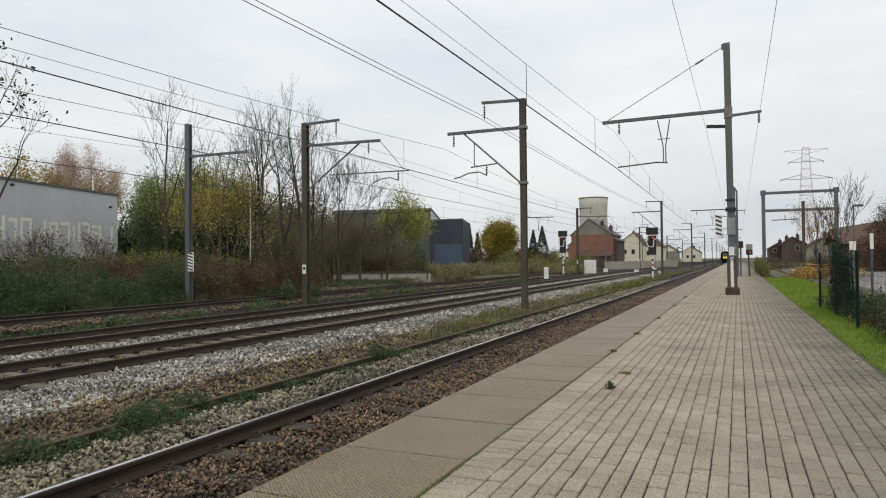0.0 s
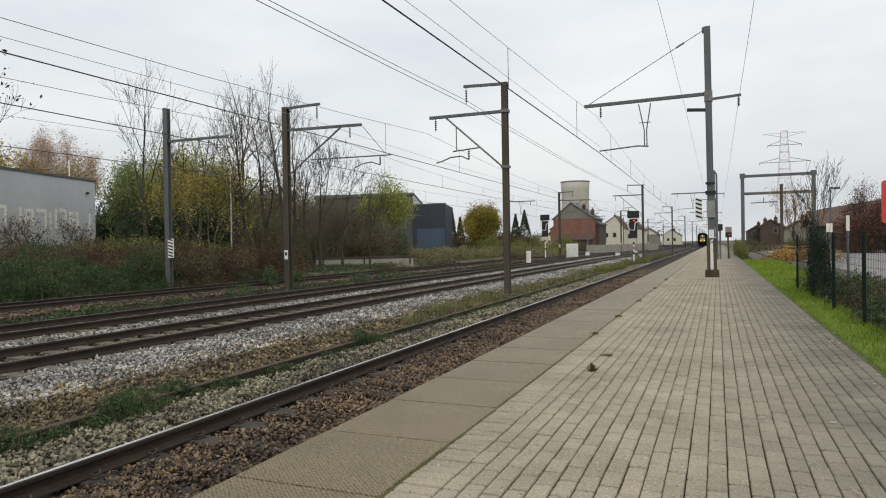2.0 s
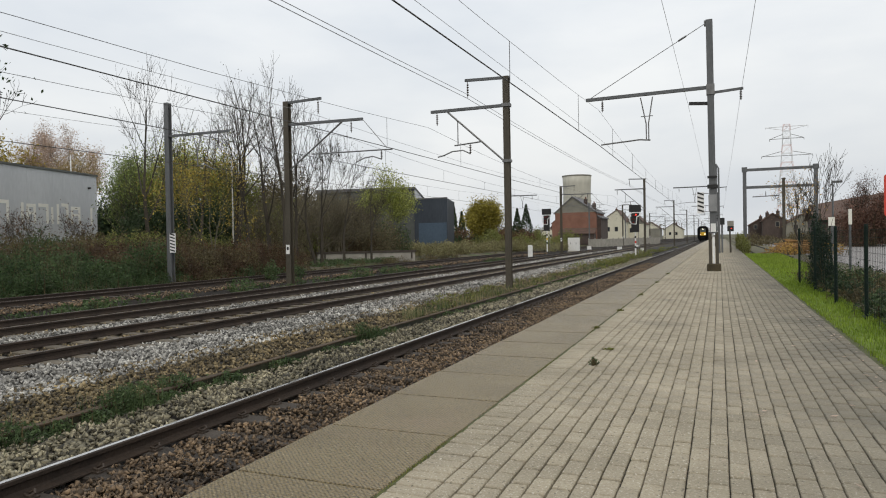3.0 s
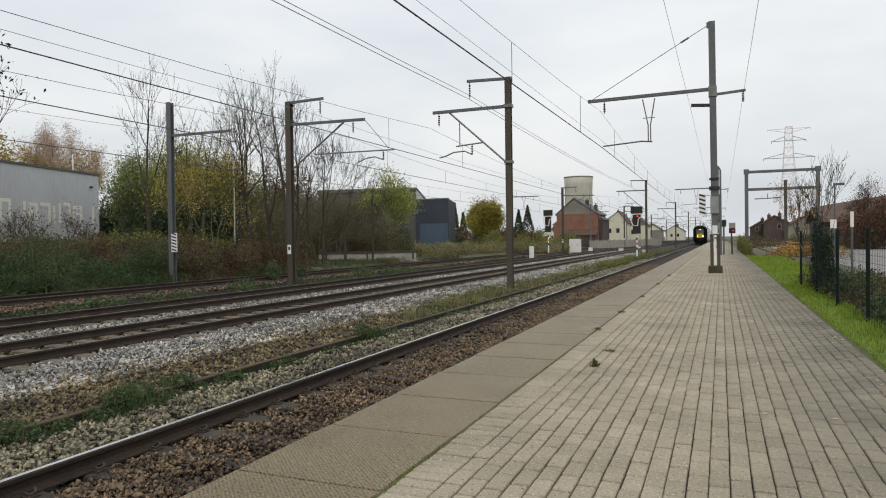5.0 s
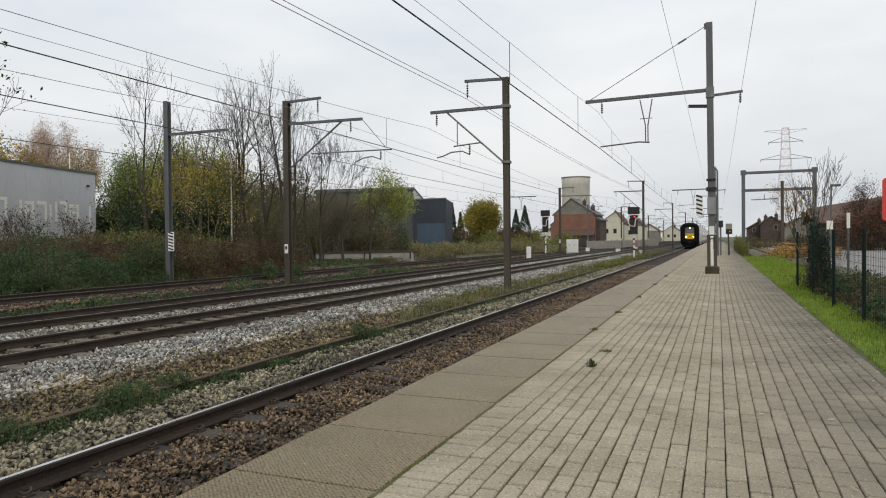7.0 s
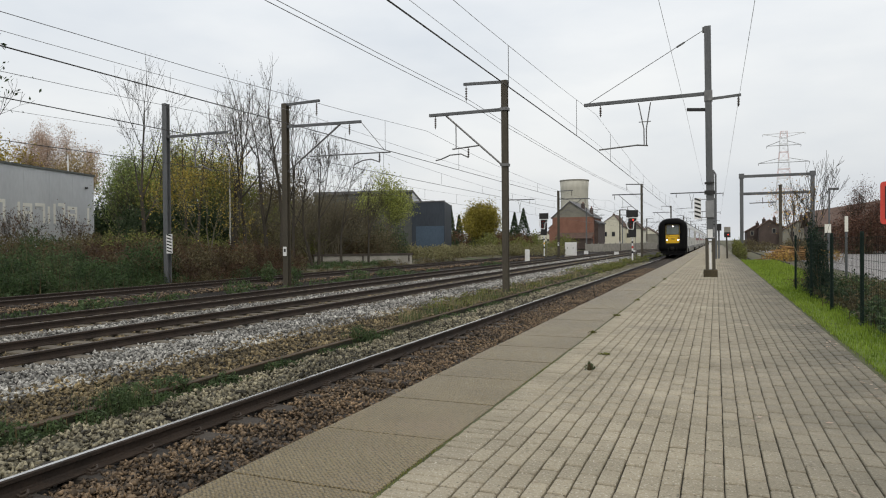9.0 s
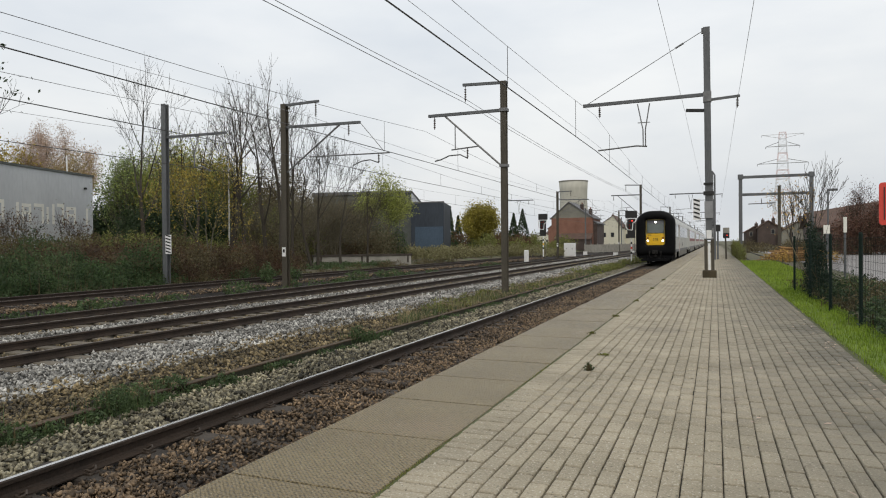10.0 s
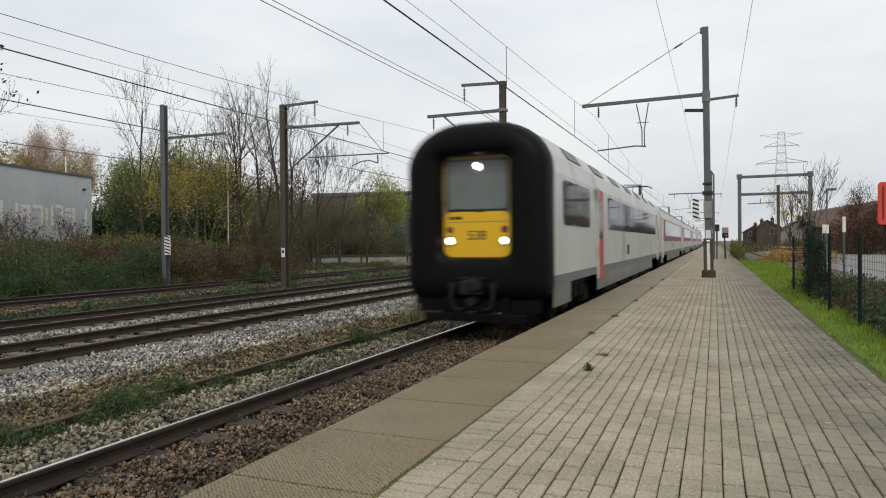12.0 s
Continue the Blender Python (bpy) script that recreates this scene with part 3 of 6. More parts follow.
part("bracket", Build().box(-0.2, -0.1, 0.0, 0.16, 0.2, 0.25).box(-0.2, -0.1, 0.0, 0.16, 0.65, 0.7), M_STEEL, brd)


# ---------------------------------------------------------------- wires
def stagger(x, y, swing):
    """The line's zigzag: from mast to mast it swings to one side and back."""
    u = (y - 24.0) / 49.4
    return x + swing * (1 - 2 * abs((u + 1) % 2 - 1))


def wire(label, x, z, sag=0.0, r=0.012, y0=-26, y1=420, span=49.4, mate=None, swing=0.0):
    """A wire along the line from mast to mast; sag between masts."""
    b, y = Build(), 24.0 - 49.4
    pts = []
    while y < y1:
        for i in range(8):
            u = i / 8
            pts.append((stagger(x, y + span * u, swing), y + span * u, z - 4 * sag * u * (1 - u)))
        y += span
    n = 5
    b.loft([[(px + r * math.cos(2 * math.pi * i / n), py, pz + r * math.sin(2 * math.pi * i / n)) for i in range(n)] for px, py, pz in pts])
    return tagged(part("overhead_wire", b, mate or M_WIRE), label, "overhead wire", "overhead wires")


def droppers(x, ztop, sag, zlow, parent, swing):
    b = Build()
    for k in range(-1, 4):
        for i in range(7):
            u = (i + 0.5) / 7
            y = 24 + 49.4 * k + 49.4 * u
            xs = stagger(x, y, swing)
            b.tube((xs, y, zlow), (xs, y, ztop - 4 * sag * u * (1 - u)), 0.007, 0.007, 4)
    part("droppers", b, M_WIRE, parent)["kind"] = "stuff"


for cx, zc, zm, sg, sw, nm in ((-4.08, 4.44, 5.68, 0.58, 0.18, "platform track"), (-10.5, 4.40, 5.58, 0.72, 0.05, "second track"), (-14.2, 4.42, 5.5, 0.65, 0.05, "third track"), (-21.4, 4.65, 5.95, 0.5, 0.1, "outer track")):
    wire("copper contact wire over the " + nm, cx, zc, 0.0, 0.013, swing=sw)
    if cx > -5:
        wire("auxiliary carrying wire over the " + nm, cx, zc + 0.24, 0.02, 0.004, swing=sw, mate=M_WIREL)
    droppers(cx, zm, sg, zc, wire("sagging messenger wire over the " + nm, cx, zm, sg, 0.005 if cx > -5 else 0.0065, swing=sw, mate=M_WIREL if cx > -5 else M_WIRE), sw)
wire("pale feeder cable on the mast tops", -8.83, 6.57, 0.24, 0.0105, mate=M_WIREL)
wire("pale feeder cable on the mast tops", -8.77, 6.69, 0.27, 0.0095, mate=M_WIREL)
wire("pale feeder cable on the mast tops", -15.75, 6.58, 0.28, 0.008, mate=M_WIREL)
wire("thin pale steel wire above the platform", -0.93, 5.6, 0.15, 0.0042, mate=M_WIREL)
wire("thin pale steel wire above the platform", 0.66, 5.58, 0.1, 0.005, mate=M_WIREL)


# ---------------------------------------------------------------- train
def train_outline(inset=0.0, z0=0.62, n=10):
    """Rounded front outline, right side up, closed; z above the rail head."""
    w, top = 1.41 - inset, 4.0 - inset
    pts = []
    rb, rt, rz = 0.34 - 0.5 * inset, 1.14 - inset, 0.90 - inset
    def arc(cx, cz, rx, rz, a0, a1):
        for i in range(n + 1):
            a = radians(a0 + (a1 - a0) * i / n)
            pts.append((cx + rx * math.cos(a), cz + rz * math.sin(a)))
    z0 = z0 + inset
    arc(w - rb, z0 + rb, rb, rb, -90, 0)
    arc(w - rt, top - rz, rt, rz, 0, 90)
    arc(-w + rt, top - rz, rt, rz, 90, 180)
    arc(-w + rb, z0 + rb, rb, rb, 180, 270)
    return pts


def rrect(x0, x1, z0, z1, r, y, n=5):
    pts = []
    for cx, cz, a0 in ((x1 - r, z0 + r, -90), (x1 - r, z1 - r, 0), (x0 + r, z1 - r, 90), (x0 + r, z0 + r, 180)):
        for i in range(n + 1):
            a = radians(a0 + 90 * i / n)
            pts.append((cx + r * math.cos(a), y, cz + r * math.sin(a)))
    return pts


M_RUBBER = mat("black_rubber", (0.002, 0.002, 0.0023), (0.005, 0.005, 0.0055), 2, 0.5, bump=0.1, fine=15)
M_BODY = mat("silver_grey_train_paint", (0.45, 0.455, 0.435), (0.55, 0.555, 0.53), 0.6, 0.4, 0.08, islands="object", dirt_glints=((0.34, 0.335, 0.305), 0.8, 0.56))
M_ROOF = mat("grey_train_roof", (0.20, 0.20, 0.205), (0.30, 0.30, 0.30), 0.8, 0.55, 0.1, islands="object")
M_SKIRT = mat("dirty_grey_skirt", (0.13, 0.122, 0.105), (0.22, 0.21, 0.185), 0.9, 0.6, islands="object")
M_BAND = mat("dark_grey_band", (0.10, 0.105, 0.115), (0.16, 0.165, 0.175), 0.8, 0.5, islands="object")
M_YELLOW = mat("yellow_front_paint", (0.72, 0.42, 0.005), (0.80, 0.48, 0.01), 1.2, 0.4, islands="object")
M_DOOR = mat("red_door_paint", (0.40, 0.035, 0.045), (0.50, 0.05, 0.06), 1.2, 0.4, islands="object")
M_STRIPE = mat("faded_red_stripe", (0.19, 0.045, 0.052), (0.26, 0.068, 0.074), 1.2, 0.4, islands="object")
M_GLASS = mat("dark_window_glass", (0.012, 0.013, 0.014), (0.025, 0.027, 0.03), 1.2, 0.06, islands="object")
M_GLASS.node_tree.nodes["Principled BSDF"].inputs["Specular IOR Level"].default_value = 0.3
M_GLASS.node_tree.nodes["Principled BSDF"].inputs["IOR"].default_value = 1.25
M_SCREEN = mat("windscreen_glass", (0.075, 0.094, 0.08), (0.11, 0.135, 0.118), 1.5, 0.05, islands="object")
M_SCREEN.node_tree.nodes["Principled BSDF"].inputs["Specular IOR Level"].default_value = 1.0
M_FRAME = mat("olive_yellow_frame", (0.29, 0.23, 0.075), (0.37, 0.30, 0.11), 2, 0.5, islands="object")
M_UNDER = mat("underframe_black", (0.010, 0.010, 0.010), (0.025, 0.023, 0.02), 4, 0.8, bump=0.3, islands="object")
M_LAMP = mat("headlamp_glow", (1, 0.86, 0.62), (1, 0.9, 0.7), 2, 0.3, glow=12.0)
M_TAIL = mat("unlit_red_lamp", (0.10, 0.015, 0.01), (0.16, 0.02, 0.015), 8, 0.25)

M_RUBBER.node_tree.nodes["Principled BSDF"].inputs["Specular IOR Level"].default_value = 0.11
M_UNDER.node_tree.nodes["Principled BSDF"].inputs["Specular IOR Level"].default_value = 0.2
CAR = 26.2
train = thing("train", (NEAR, 250, -0.5), "silver-grey electric train with black rubber front and yellow door", "train")


def car_section(y, z0=0.92, inset=0.0, drop=0.0):
    w = 1.40 - inset
    half = [(w - 0.03, z0), (w, z0 + 0.15), (w, 2.6), (w - 0.03, 3.06), (w - 0.12, 3.42 - drop / 2), (w - 0.35, 3.77 - drop), (w - 0.77, 3.98 - drop), (0.22, 4.05 - drop)]
    return [(x, y, z) for x, z in half] + [(-x, y, z) for x, z in reversed(half)]


FAIRING = Build().box(-0.15, 0.15, -0.75, 0.75, -0.02, 0.025, c=0.008).mesh("roof_fairing", M_BAND)
POD = Build().box(-0.45, 0.45, -1.0, 1.0, 0, 0.12, c=0.05).mesh("roof_pod", M_BAND)


def car_body(y0, y1, striped):
    b = Build()
    b.loft([car_section(y0, drop=0.0 if striped else 0.12), car_section(y0 + 1.0), car_section(y1)])
    n = 16
    for i in range(2 * n):
        if i % n in (5, 6, 7, 8, 9):
            b.s[i] = 1
    body = part("car_body", b, [M_BODY, M_ROOF], train, "silver-grey carriage")
    for s in (-1, 1):
        x = s * 1.402
        def plate(name, ya, yb, za, zb, t, m, label="", r=0.1):
            xs = sorted((x, x + s * t))
            q = Build()
            ring = lambda xx: [(xx, p[0], p[2]) for p in rrect(ya, yb, za, zb, r, 0, 3)]
            q.loft([ring(xs[0]), ring(xs[1])])
            return part(name, q, m, body, label)
        plate("lower_band", y0 + 0.05, y1 - 0.05, 0.93, 1.11, 0.006, M_BAND, "dark grey band", 0.01)
        if striped:
            plate("stripe", y0 + 2.4, y1 - 2.4, 1.72, 3.0, 0.004, M_STRIPE, "faded red window stripe", 0.02)
        first = y0 + (6.9 if not striped else 3.2)
        last = y1 - (3.4 if not striped else 3.0)
        k = max(1, int((last - first) / 1.85))
        pitch = (last - first) / k
        for i in range(k):
            plate("window", first + i * pitch + 0.03, first + (i + 1) * pitch - 0.03, 2.06, 2.94, 0.012, M_GLASS, r=0.05)
        doors = (y0 + 4.95, y1 - 2.6) if not striped else (y0 + 0.9, y1 - 2.1)
        for j, yd in enumerate(doors):
            plate("door", yd, yd + 0.95, 0.8, 3.04, 0.02, M_DOOR if not striped and j == 0 else M_BODY, "red folding door" if not striped and j == 0 else "", 0.06)
            plate("door_post", yd - 0.07, yd - 0.004, 0.8, 3.06, 0.055, M_BODY, r=0.01)
            plate("door_gap", yd + 0.955, yd + 1.03, 0.9, 3.02, 0.008, M_UNDER, r=0.01)
            plate("door_window", yd + 0.2, yd + 0.75, 1.8, 2.8, 0.026, M_GLASS, r=0.12)
        if not striped:
            plate("cab_window", y0 + 0.95, y0 + 2.0, 2.06, 2.95, 0.014, M_GLASS, r=0.16)
            plate("window", y0 + 2.04, y0 + 3.9, 2.06, 2.95, 0.014, M_GLASS, r=0.10)
        plate("vent_panel", y0 + 11.2, y0 + 11.7, 1.3, 1.62, 0.01, M_BLACK, r=0.03)
        # skirts between the bogies
        sk = Build()
        for ya, yb in ((y0 + 0.1, y0 + 1.6), (y0 + 5.0, y1 - 5.4)):
            sk.box(min(x - s * 0.03, x), max(x - s * 0.03, x), ya, yb, 0.52, 0.93)
        part("skirt", sk, M_SKIRT, body)
    u = Build()
    u.box(-1.15, 1.15, y0 + 0.3, y1 - 0.3, 0.75, 0.95)
    for ya in (7.0, 10.2, 13.5, 16.4):
        u.box(-1.3, 1.3, y0 + ya, y0 + ya + 2.2, 0.35, 0.8, c=0.04)
    part("underframe", u, M_UNDER, body)
    for s in (-1, 1):
        for i in range(7):
            part("roof_fairing", FAIRING, None, body, at=(s * 1.165, y0 + 2.85 + i * 3.4, 3.6, 0, s * 56, 0))
    for i in range(5):
        part("roof_pod", POD, None, body, at=(0, y0 + 4 + i * 4.4, 3.99))
    return body


wheelsets = []


def bogie(yc):
    b = Build()
    for s in (-1, 1):
        b.box(s * 1.02 - 0.07, s * 1.02 + 0.07, yc - 1.75, yc + 1.75, 0.45, 0.68, c=0.03)
        for d in (-1.25, 1.25):
            b.box(s * 1.02 - 0.13, s * 1.02 + 0.13, yc + d - 0.2, yc + d + 0.2, 0.32, 0.66, c=0.03)
        b.tube((s * 1.1, yc - 0.4, 0.8), (s * 1.1, yc - 0.4, 0.5), 0.12, 0.12, 8).tube((s * 1.1, yc + 0.4, 0.8), (s * 1.1, yc + 0.4, 0.5), 0.12, 0.12, 8)
    b.box(-0.95, 0.95, yc - 0.3, yc + 0.3, 0.45, 0.7)
    part("bogie_frame", b, M_UNDER, train)
    for d in (-1.25, 1.25):
        w = Build()
        for s in (-1, 1):
            w.tube((s * 0.68, 0, 0), (s * 0.82, 0, 0), 0.45, 0.45, 20).tube((s * 0.66, 0, 0), (s * 0.68, 0, 0), 0.48, 0.48, 20)
            w.tube((s * 0.82, 0, 0), (s * 0.84, 0, 0), 0.2, 0.18, 10)
            w.box(s * 0.83 - 0.01, s * 0.83 + 0.03, -0.03, 0.03, -0.3, 0.3)
        w.tube((-0.8, 0, 0), (0.8, 0, 0), 0.09, 0.09, 8)
        wheelsets.append((part("wheelset", w, M_UNDER, train), yc + d))


for k in range(6):
    car_body(0.42 + k * (CAR + 0.5), 0.42 + k * (CAR + 0.5) + CAR, k not in (0,))
    bogie(0.42 + k * (CAR + 0.5) + 3.6)
    bogie(0.42 + k * (CAR + 0.5) + CAR - 3.6)
    if k:
        yb = k * (CAR + 0.5)
        b = Build()
        for i in range(5):
            b.loft([car_section(yb - 0.1 + i * 0.1, 1.0, 0.10), car_section(yb - 0.05 + i * 0.1, 1.0, 0.05), car_section(yb + i * 0.1, 1.0, 0.10)])
        part("gangway_bellows", b, M_RUBBER, train, "black folded gangway")

# black rubber surround: a thick rounded ring, hollow in the middle for the yellow door
rings = []
for ins, y in ((0.02, 0.62), (0.0, 0.48), (0.015, 0.30), (0.06, 0.16), (0.14, 0.06), (0.26, 0.01), (0.42, 0.0)):
    rings.append([(x, y, z) for x, z in train_outline(ins, 0.62)])
m = len(rings[0])


def inner(y, grow):
    """The opening's rounded rectangle, with as many points as the outline."""
    q = m // 4
    pts = []
    x0, x1, z0, z1, r = -0.69 - grow, 0.69 + grow, 1.44 - grow, 3.36 + grow, 0.20
    for cx, cz, a0 in ((x1 - r, z0 + r, -90), (x1 - r, z1 - r, 0), (x0 + r, z1 - r, 90), (x0 + r, z0 + r, 180)):
        for i in range(q):
            a = radians(a0 + 90 * i / (q - 1))
            pts.append((cx + r * math.cos(a), y, cz + r * math.sin(a)))
    return pts


last, first_in = rings[-1], inner(0.02, 0.10)
for u in (0.35, 0.7):
    rings.append([tuple(a + (c - a) * u for a, c in zip(p, q)) for p, q in zip(last, first_in)])
rings += [inner(0.02, 0.10), inner(0.06, 0.03), inner(0.18, 0.005), inner(0.36, 0.0)]
part("rubber_surround", Build().loft(rings, caps=(False, False)), M_RUBBER, train, "thick black rubber front ring", smooth=True)
# front door: yellow below, window above
front = part("front_door", Build().loft([rrect(-0.695, 0.695, 1.43, 3.37, 0.20, 0.14), rrect(-0.695, 0.695, 1.43, 3.37, 0.20, 0.26)]), M_FRAME, train, "olive-yellow door frame", at=(0, 0.17, 0))
part("yellow_panel", Build().loft([rrect(-0.655, 0.655, 1.46, 2.30, 0.17, 0.092), rrect(-0.665, 0.665, 1.45, 2.31, 0.18, 0.10), rrect(-0.665, 0.665, 1.45, 2.31, 0.18, 0.15)]), M_YELLOW, front, "bright yellow panel")
part("panel_seam", Build().box(-0.62, 0.62, 0.087, 0.094, 2.115, 2.13), M_FRAME, front)
part("windscreen", Build().loft([rrect(-0.585, 0.585, 2.36, 3.27, 0.10, 0.12), rrect(-0.595, 0.595, 2.35, 3.28, 0.10, 0.15)]), M_SCREEN, front, "grey-green reflecting windscreen")
seal = Build()
for za, zb, xa, xb in ((2.325, 2.36, -0.60, 0.60), (3.27, 3.30, -0.60, 0.60), (2.36, 3.27, -0.612, -0.585), (2.36, 3.27, 0.585, 0.612)):
    seal.box(xa, xb, 0.108, 0.13, za, zb)
part("window_seal", seal, M_BLACK, front, "black rubber window seal")
part("visor", Build().loft([rrect(-0.58, 0.58, 3.03, 3.265, 0.09, 0.112), rrect(-0.58, 0.58, 3.03, 3.265, 0.09, 0.122)]), M_BAND, front, "dark band across the top of the glass")
part("wiper", Build().tube((0.0, 0.13, 2.325), (0.0, 0.08, 2.325), 0.03, 0.026, 8).path([(0.0, 0.09, 2.33), (-0.2, 0.10, 2.345), (-0.42, 0.105, 2.37)], 0.013, 5).path([(0.0, 0.09, 2.33), (0.16, 0.09, 2.318)], 0.016, 5), M_BLACK, front)
for s in (-1, 1):
    lamp_ring = part("headlight_bezel", Build().tube((s * 0.535, 0.12, 1.765), (s * 0.535, 0.08, 1.765), 0.115, 0.108, 16), M_FRAME, front)
    part("headlight", Build().tube((s * 0.535, 0.1, 1.765), (s * 0.535, 0.072, 1.765), 0.068, 0.062, 14), M_LAMP, lamp_ring, "lit headlight")
    part("tail_light", Build().tube((s * 0.54, 0.125, 1.975), (s * 0.54, 0.082, 1.975), 0.075, 0.066, 12), M_TAIL, front, "unlit dark red lamp")
    part("handrail", Build().path([(s * 0.66, 0.13, 2.5), (s * 0.66, 0.07, 2.54), (s * 0.66, 0.07, 2.96), (s * 0.66, 0.13, 3.0)], 0.014, 5), M_FRAME, front)
part("top_light", Build().tube((0.02, 0.13, 3.16), (0.02, 0.085, 3.16), 0.066, 0.06, 14), M_LAMP, front, "lit upper headlight")
part("badge", Build().box(-0.55, -0.47, 0.085, 0.094, 2.17, 2.225).box(-0.44, -0.30, 0.085, 0.094, 2.17, 2.225), M_BLACK, front, "two small dark plates")
txt = bpy.data.curves.new("number", "FONT")
txt.body, txt.size, txt.align_x, txt.extrude = "538", 0.25, "CENTER", 0.004
number = new("number", txt)
bpy.context.view_layer.update()
num_me = bpy.data.meshes.new_from_object(number.evaluated_get(bpy.context.evaluated_depsgraph_get()))
bpy.data.objects.remove(number)
num_me.materials.clear(); num_me.materials.append(M_BLACK)
part("number", num_me, None, front, "dark fleet number 538", at=(0, 0.087, 1.785, 90, 0, 0))
# coupler, buffers and plough
cp = Build().box(-0.17, 0.17, -0.08, 0.5, 0.78, 1.06, c=0.05).box(-0.2, -0.04, -0.2, 0.0, 0.80, 1.04, c=0.03).tube((0.1, -0.18, 0.92), (0.1, 0.0, 0.92), 0.06, 0.1, 10).box(-0.26, 0.26, -0.04, 0.06, 1.06, 1.1).tube((0, -0.15, 0.66), (0, 0.3, 0.66), 0.08, 0.08, 10)
part("coupler", cp, M_UNDER, train, "dark steel automatic coupler")
part("coupler_pocket", Build().box(-0.75, 0.75, 0.3, 0.6, 0.5, 0.95, c=0.05), M_RUBBER, train)
for s in (-1, 1):
    part("hose_box", Build().tube((s * 0.40, 0.2, 0.94), (s * 0.40, -0.04, 0.94), 0.075, 0.065, 12).path([(s * 0.40, -0.02, 0.9), (s * 0.41, -0.08, 0.7), (s * 0.34, -0.06, 0.52), (s * 0.2, 0.0, 0.5)], 0.03, 6), M_UNDER, train)
part("valance", Build().box(-1.2, 1.2, 0.16, 0.6, 0.44, 0.98, c=0.12), M_RUBBER, train, "black lower front valance")
pl = Build().box(-1.02, 1.02, 0.08, 0.2, 0.26, 0.42, c=0.03)
for s in (-1, 1):
    pl.box(s * 0.6 - 0.06, s * 0.6 + 0.06, 0.1, 0.5, 0.3, 0.8)
part("plough", pl, M_RUBBER, train, "dark plough bar above the rails")
# pantograph on the second carriage
pan = Build()
py = 28.5
pan.box(-0.6, 0.6, py - 0.7, py + 0.7, 3.98, 4.05).tube((-0.3, py + 0.6, 4.05), (-0.3, py - 0.4, 4.5), 0.03).tube((0.3, py + 0.6, 4.05), (0.3, py - 0.4, 4.5), 0.03)
pan.tube((-0.25, py - 0.4, 4.5), (-0.25, py + 0.2, 4.88), 0.025).tube((0.25, py - 0.4, 4.5), (0.25, py + 0.2, 4.88), 0.025)
for d in (0.0, 0.35):
    pan.path([(-0.8, py + d, 4.78), (-0.55, py + d, 4.9), (0.55, py + d, 4.9), (0.8, py + d, 4.78)], 0.025)
part("pantograph", pan, M_UNDER, train, "raised dark pantograph")


# ---------------------------------------------------------------- trees and shrubs
def branch(b, p, d, length, r, depth, rnd, tips, up=0.25, n=4, wobble=0.18, kids=(3, 5), shrink=0.62):
    """One limb in three bent lengths, with side limbs; gathers the tips."""
    segs = 3
    for i in range(segs):
        d = (d + Vector((rnd.gauss(0, wobble), rnd.gauss(0, wobble), rnd.gauss(0, wobble) + up * 0.35))).normalized()
        q = p + d * (length / segs)
        r2 = max(r * 0.86, 0.008)
        b.tube(p, q, r, r2, n if depth > 1 else 3)
        if depth > 0 and i > 0:
            for _ in range(rnd.randint(*kids) // 2 + (1 if i == 2 else 0)):
                a = rnd.uniform(0, 2 * math.pi)
                side = d.cross(Vector((math.cos(a), math.sin(a), 0.2))).normalized()
                nd = (d * rnd.uniform(0.5, 1.0) + side * rnd.uniform(0.45, 0.9) + Vector((0, 0, up))).normalized()
                branch(b, q, nd, length * rnd.uniform(shrink - 0.14, shrink + 0.08), max(r2 * 0.5, 0.010), depth - 1, rnd, tips, up, n, wobble, kids, shrink)
        p, r = q, r2
    if depth > 0:
        branch(b, p, d, length * 0.74, r * 0.85, depth - 1, rnd, tips, up, n, wobble, kids, shrink)
    tips.append(tuple(p))


def tree(at, height, label, seed, bark=None, leaf=None, n_leaf=0, size=0.09, depth=4, up=0.35, kids=(2, 4), wobble=0.16, stems=1, spread=0.5, lean=0.0, group="", name="tree", puff=0.5, start=0.36, r0=None):
    rnd = random.Random(seed)
    root = thing(name, at, label, "shrub" if name == "shrub" else "tree", group)
    b, tips = Build(), []
    for _ in range(stems):
        d = Vector((rnd.gauss(lean, 0.05), rnd.gauss(0, 0.05), 1)) if stems == 1 else Vector((rnd.gauss(0, spread), rnd.gauss(0, spread), 1))
        d.normalize()
        p = Vector((rnd.gauss(0, 0.15), rnd.gauss(0, 0.15), -0.1)) if stems > 1 else Vector((0, 0, -0.1))
        branch(b, p, d, height * start * rnd.uniform(0.85, 1.1), (r0 or height * 0.0145) / (1 if stems == 1 else 1.6), depth, rnd, tips, up, 4, wobble, kids)
    part("trunk", b, bark or M_BARK, root)
    if leaf and n_leaf:
        t = np.array(tips)
        pts = t[rng.integers(0, len(t), n_leaf)] + rng.normal(0, puff, (n_leaf, 3))
        pts = pts[pts[:, 2] > 0.15]
        v, f = leaves(pts, rng.uniform(0.6, 1.3, len(pts)) * size)
        cloud("crown", v, f, leaf, "", root)
    return root


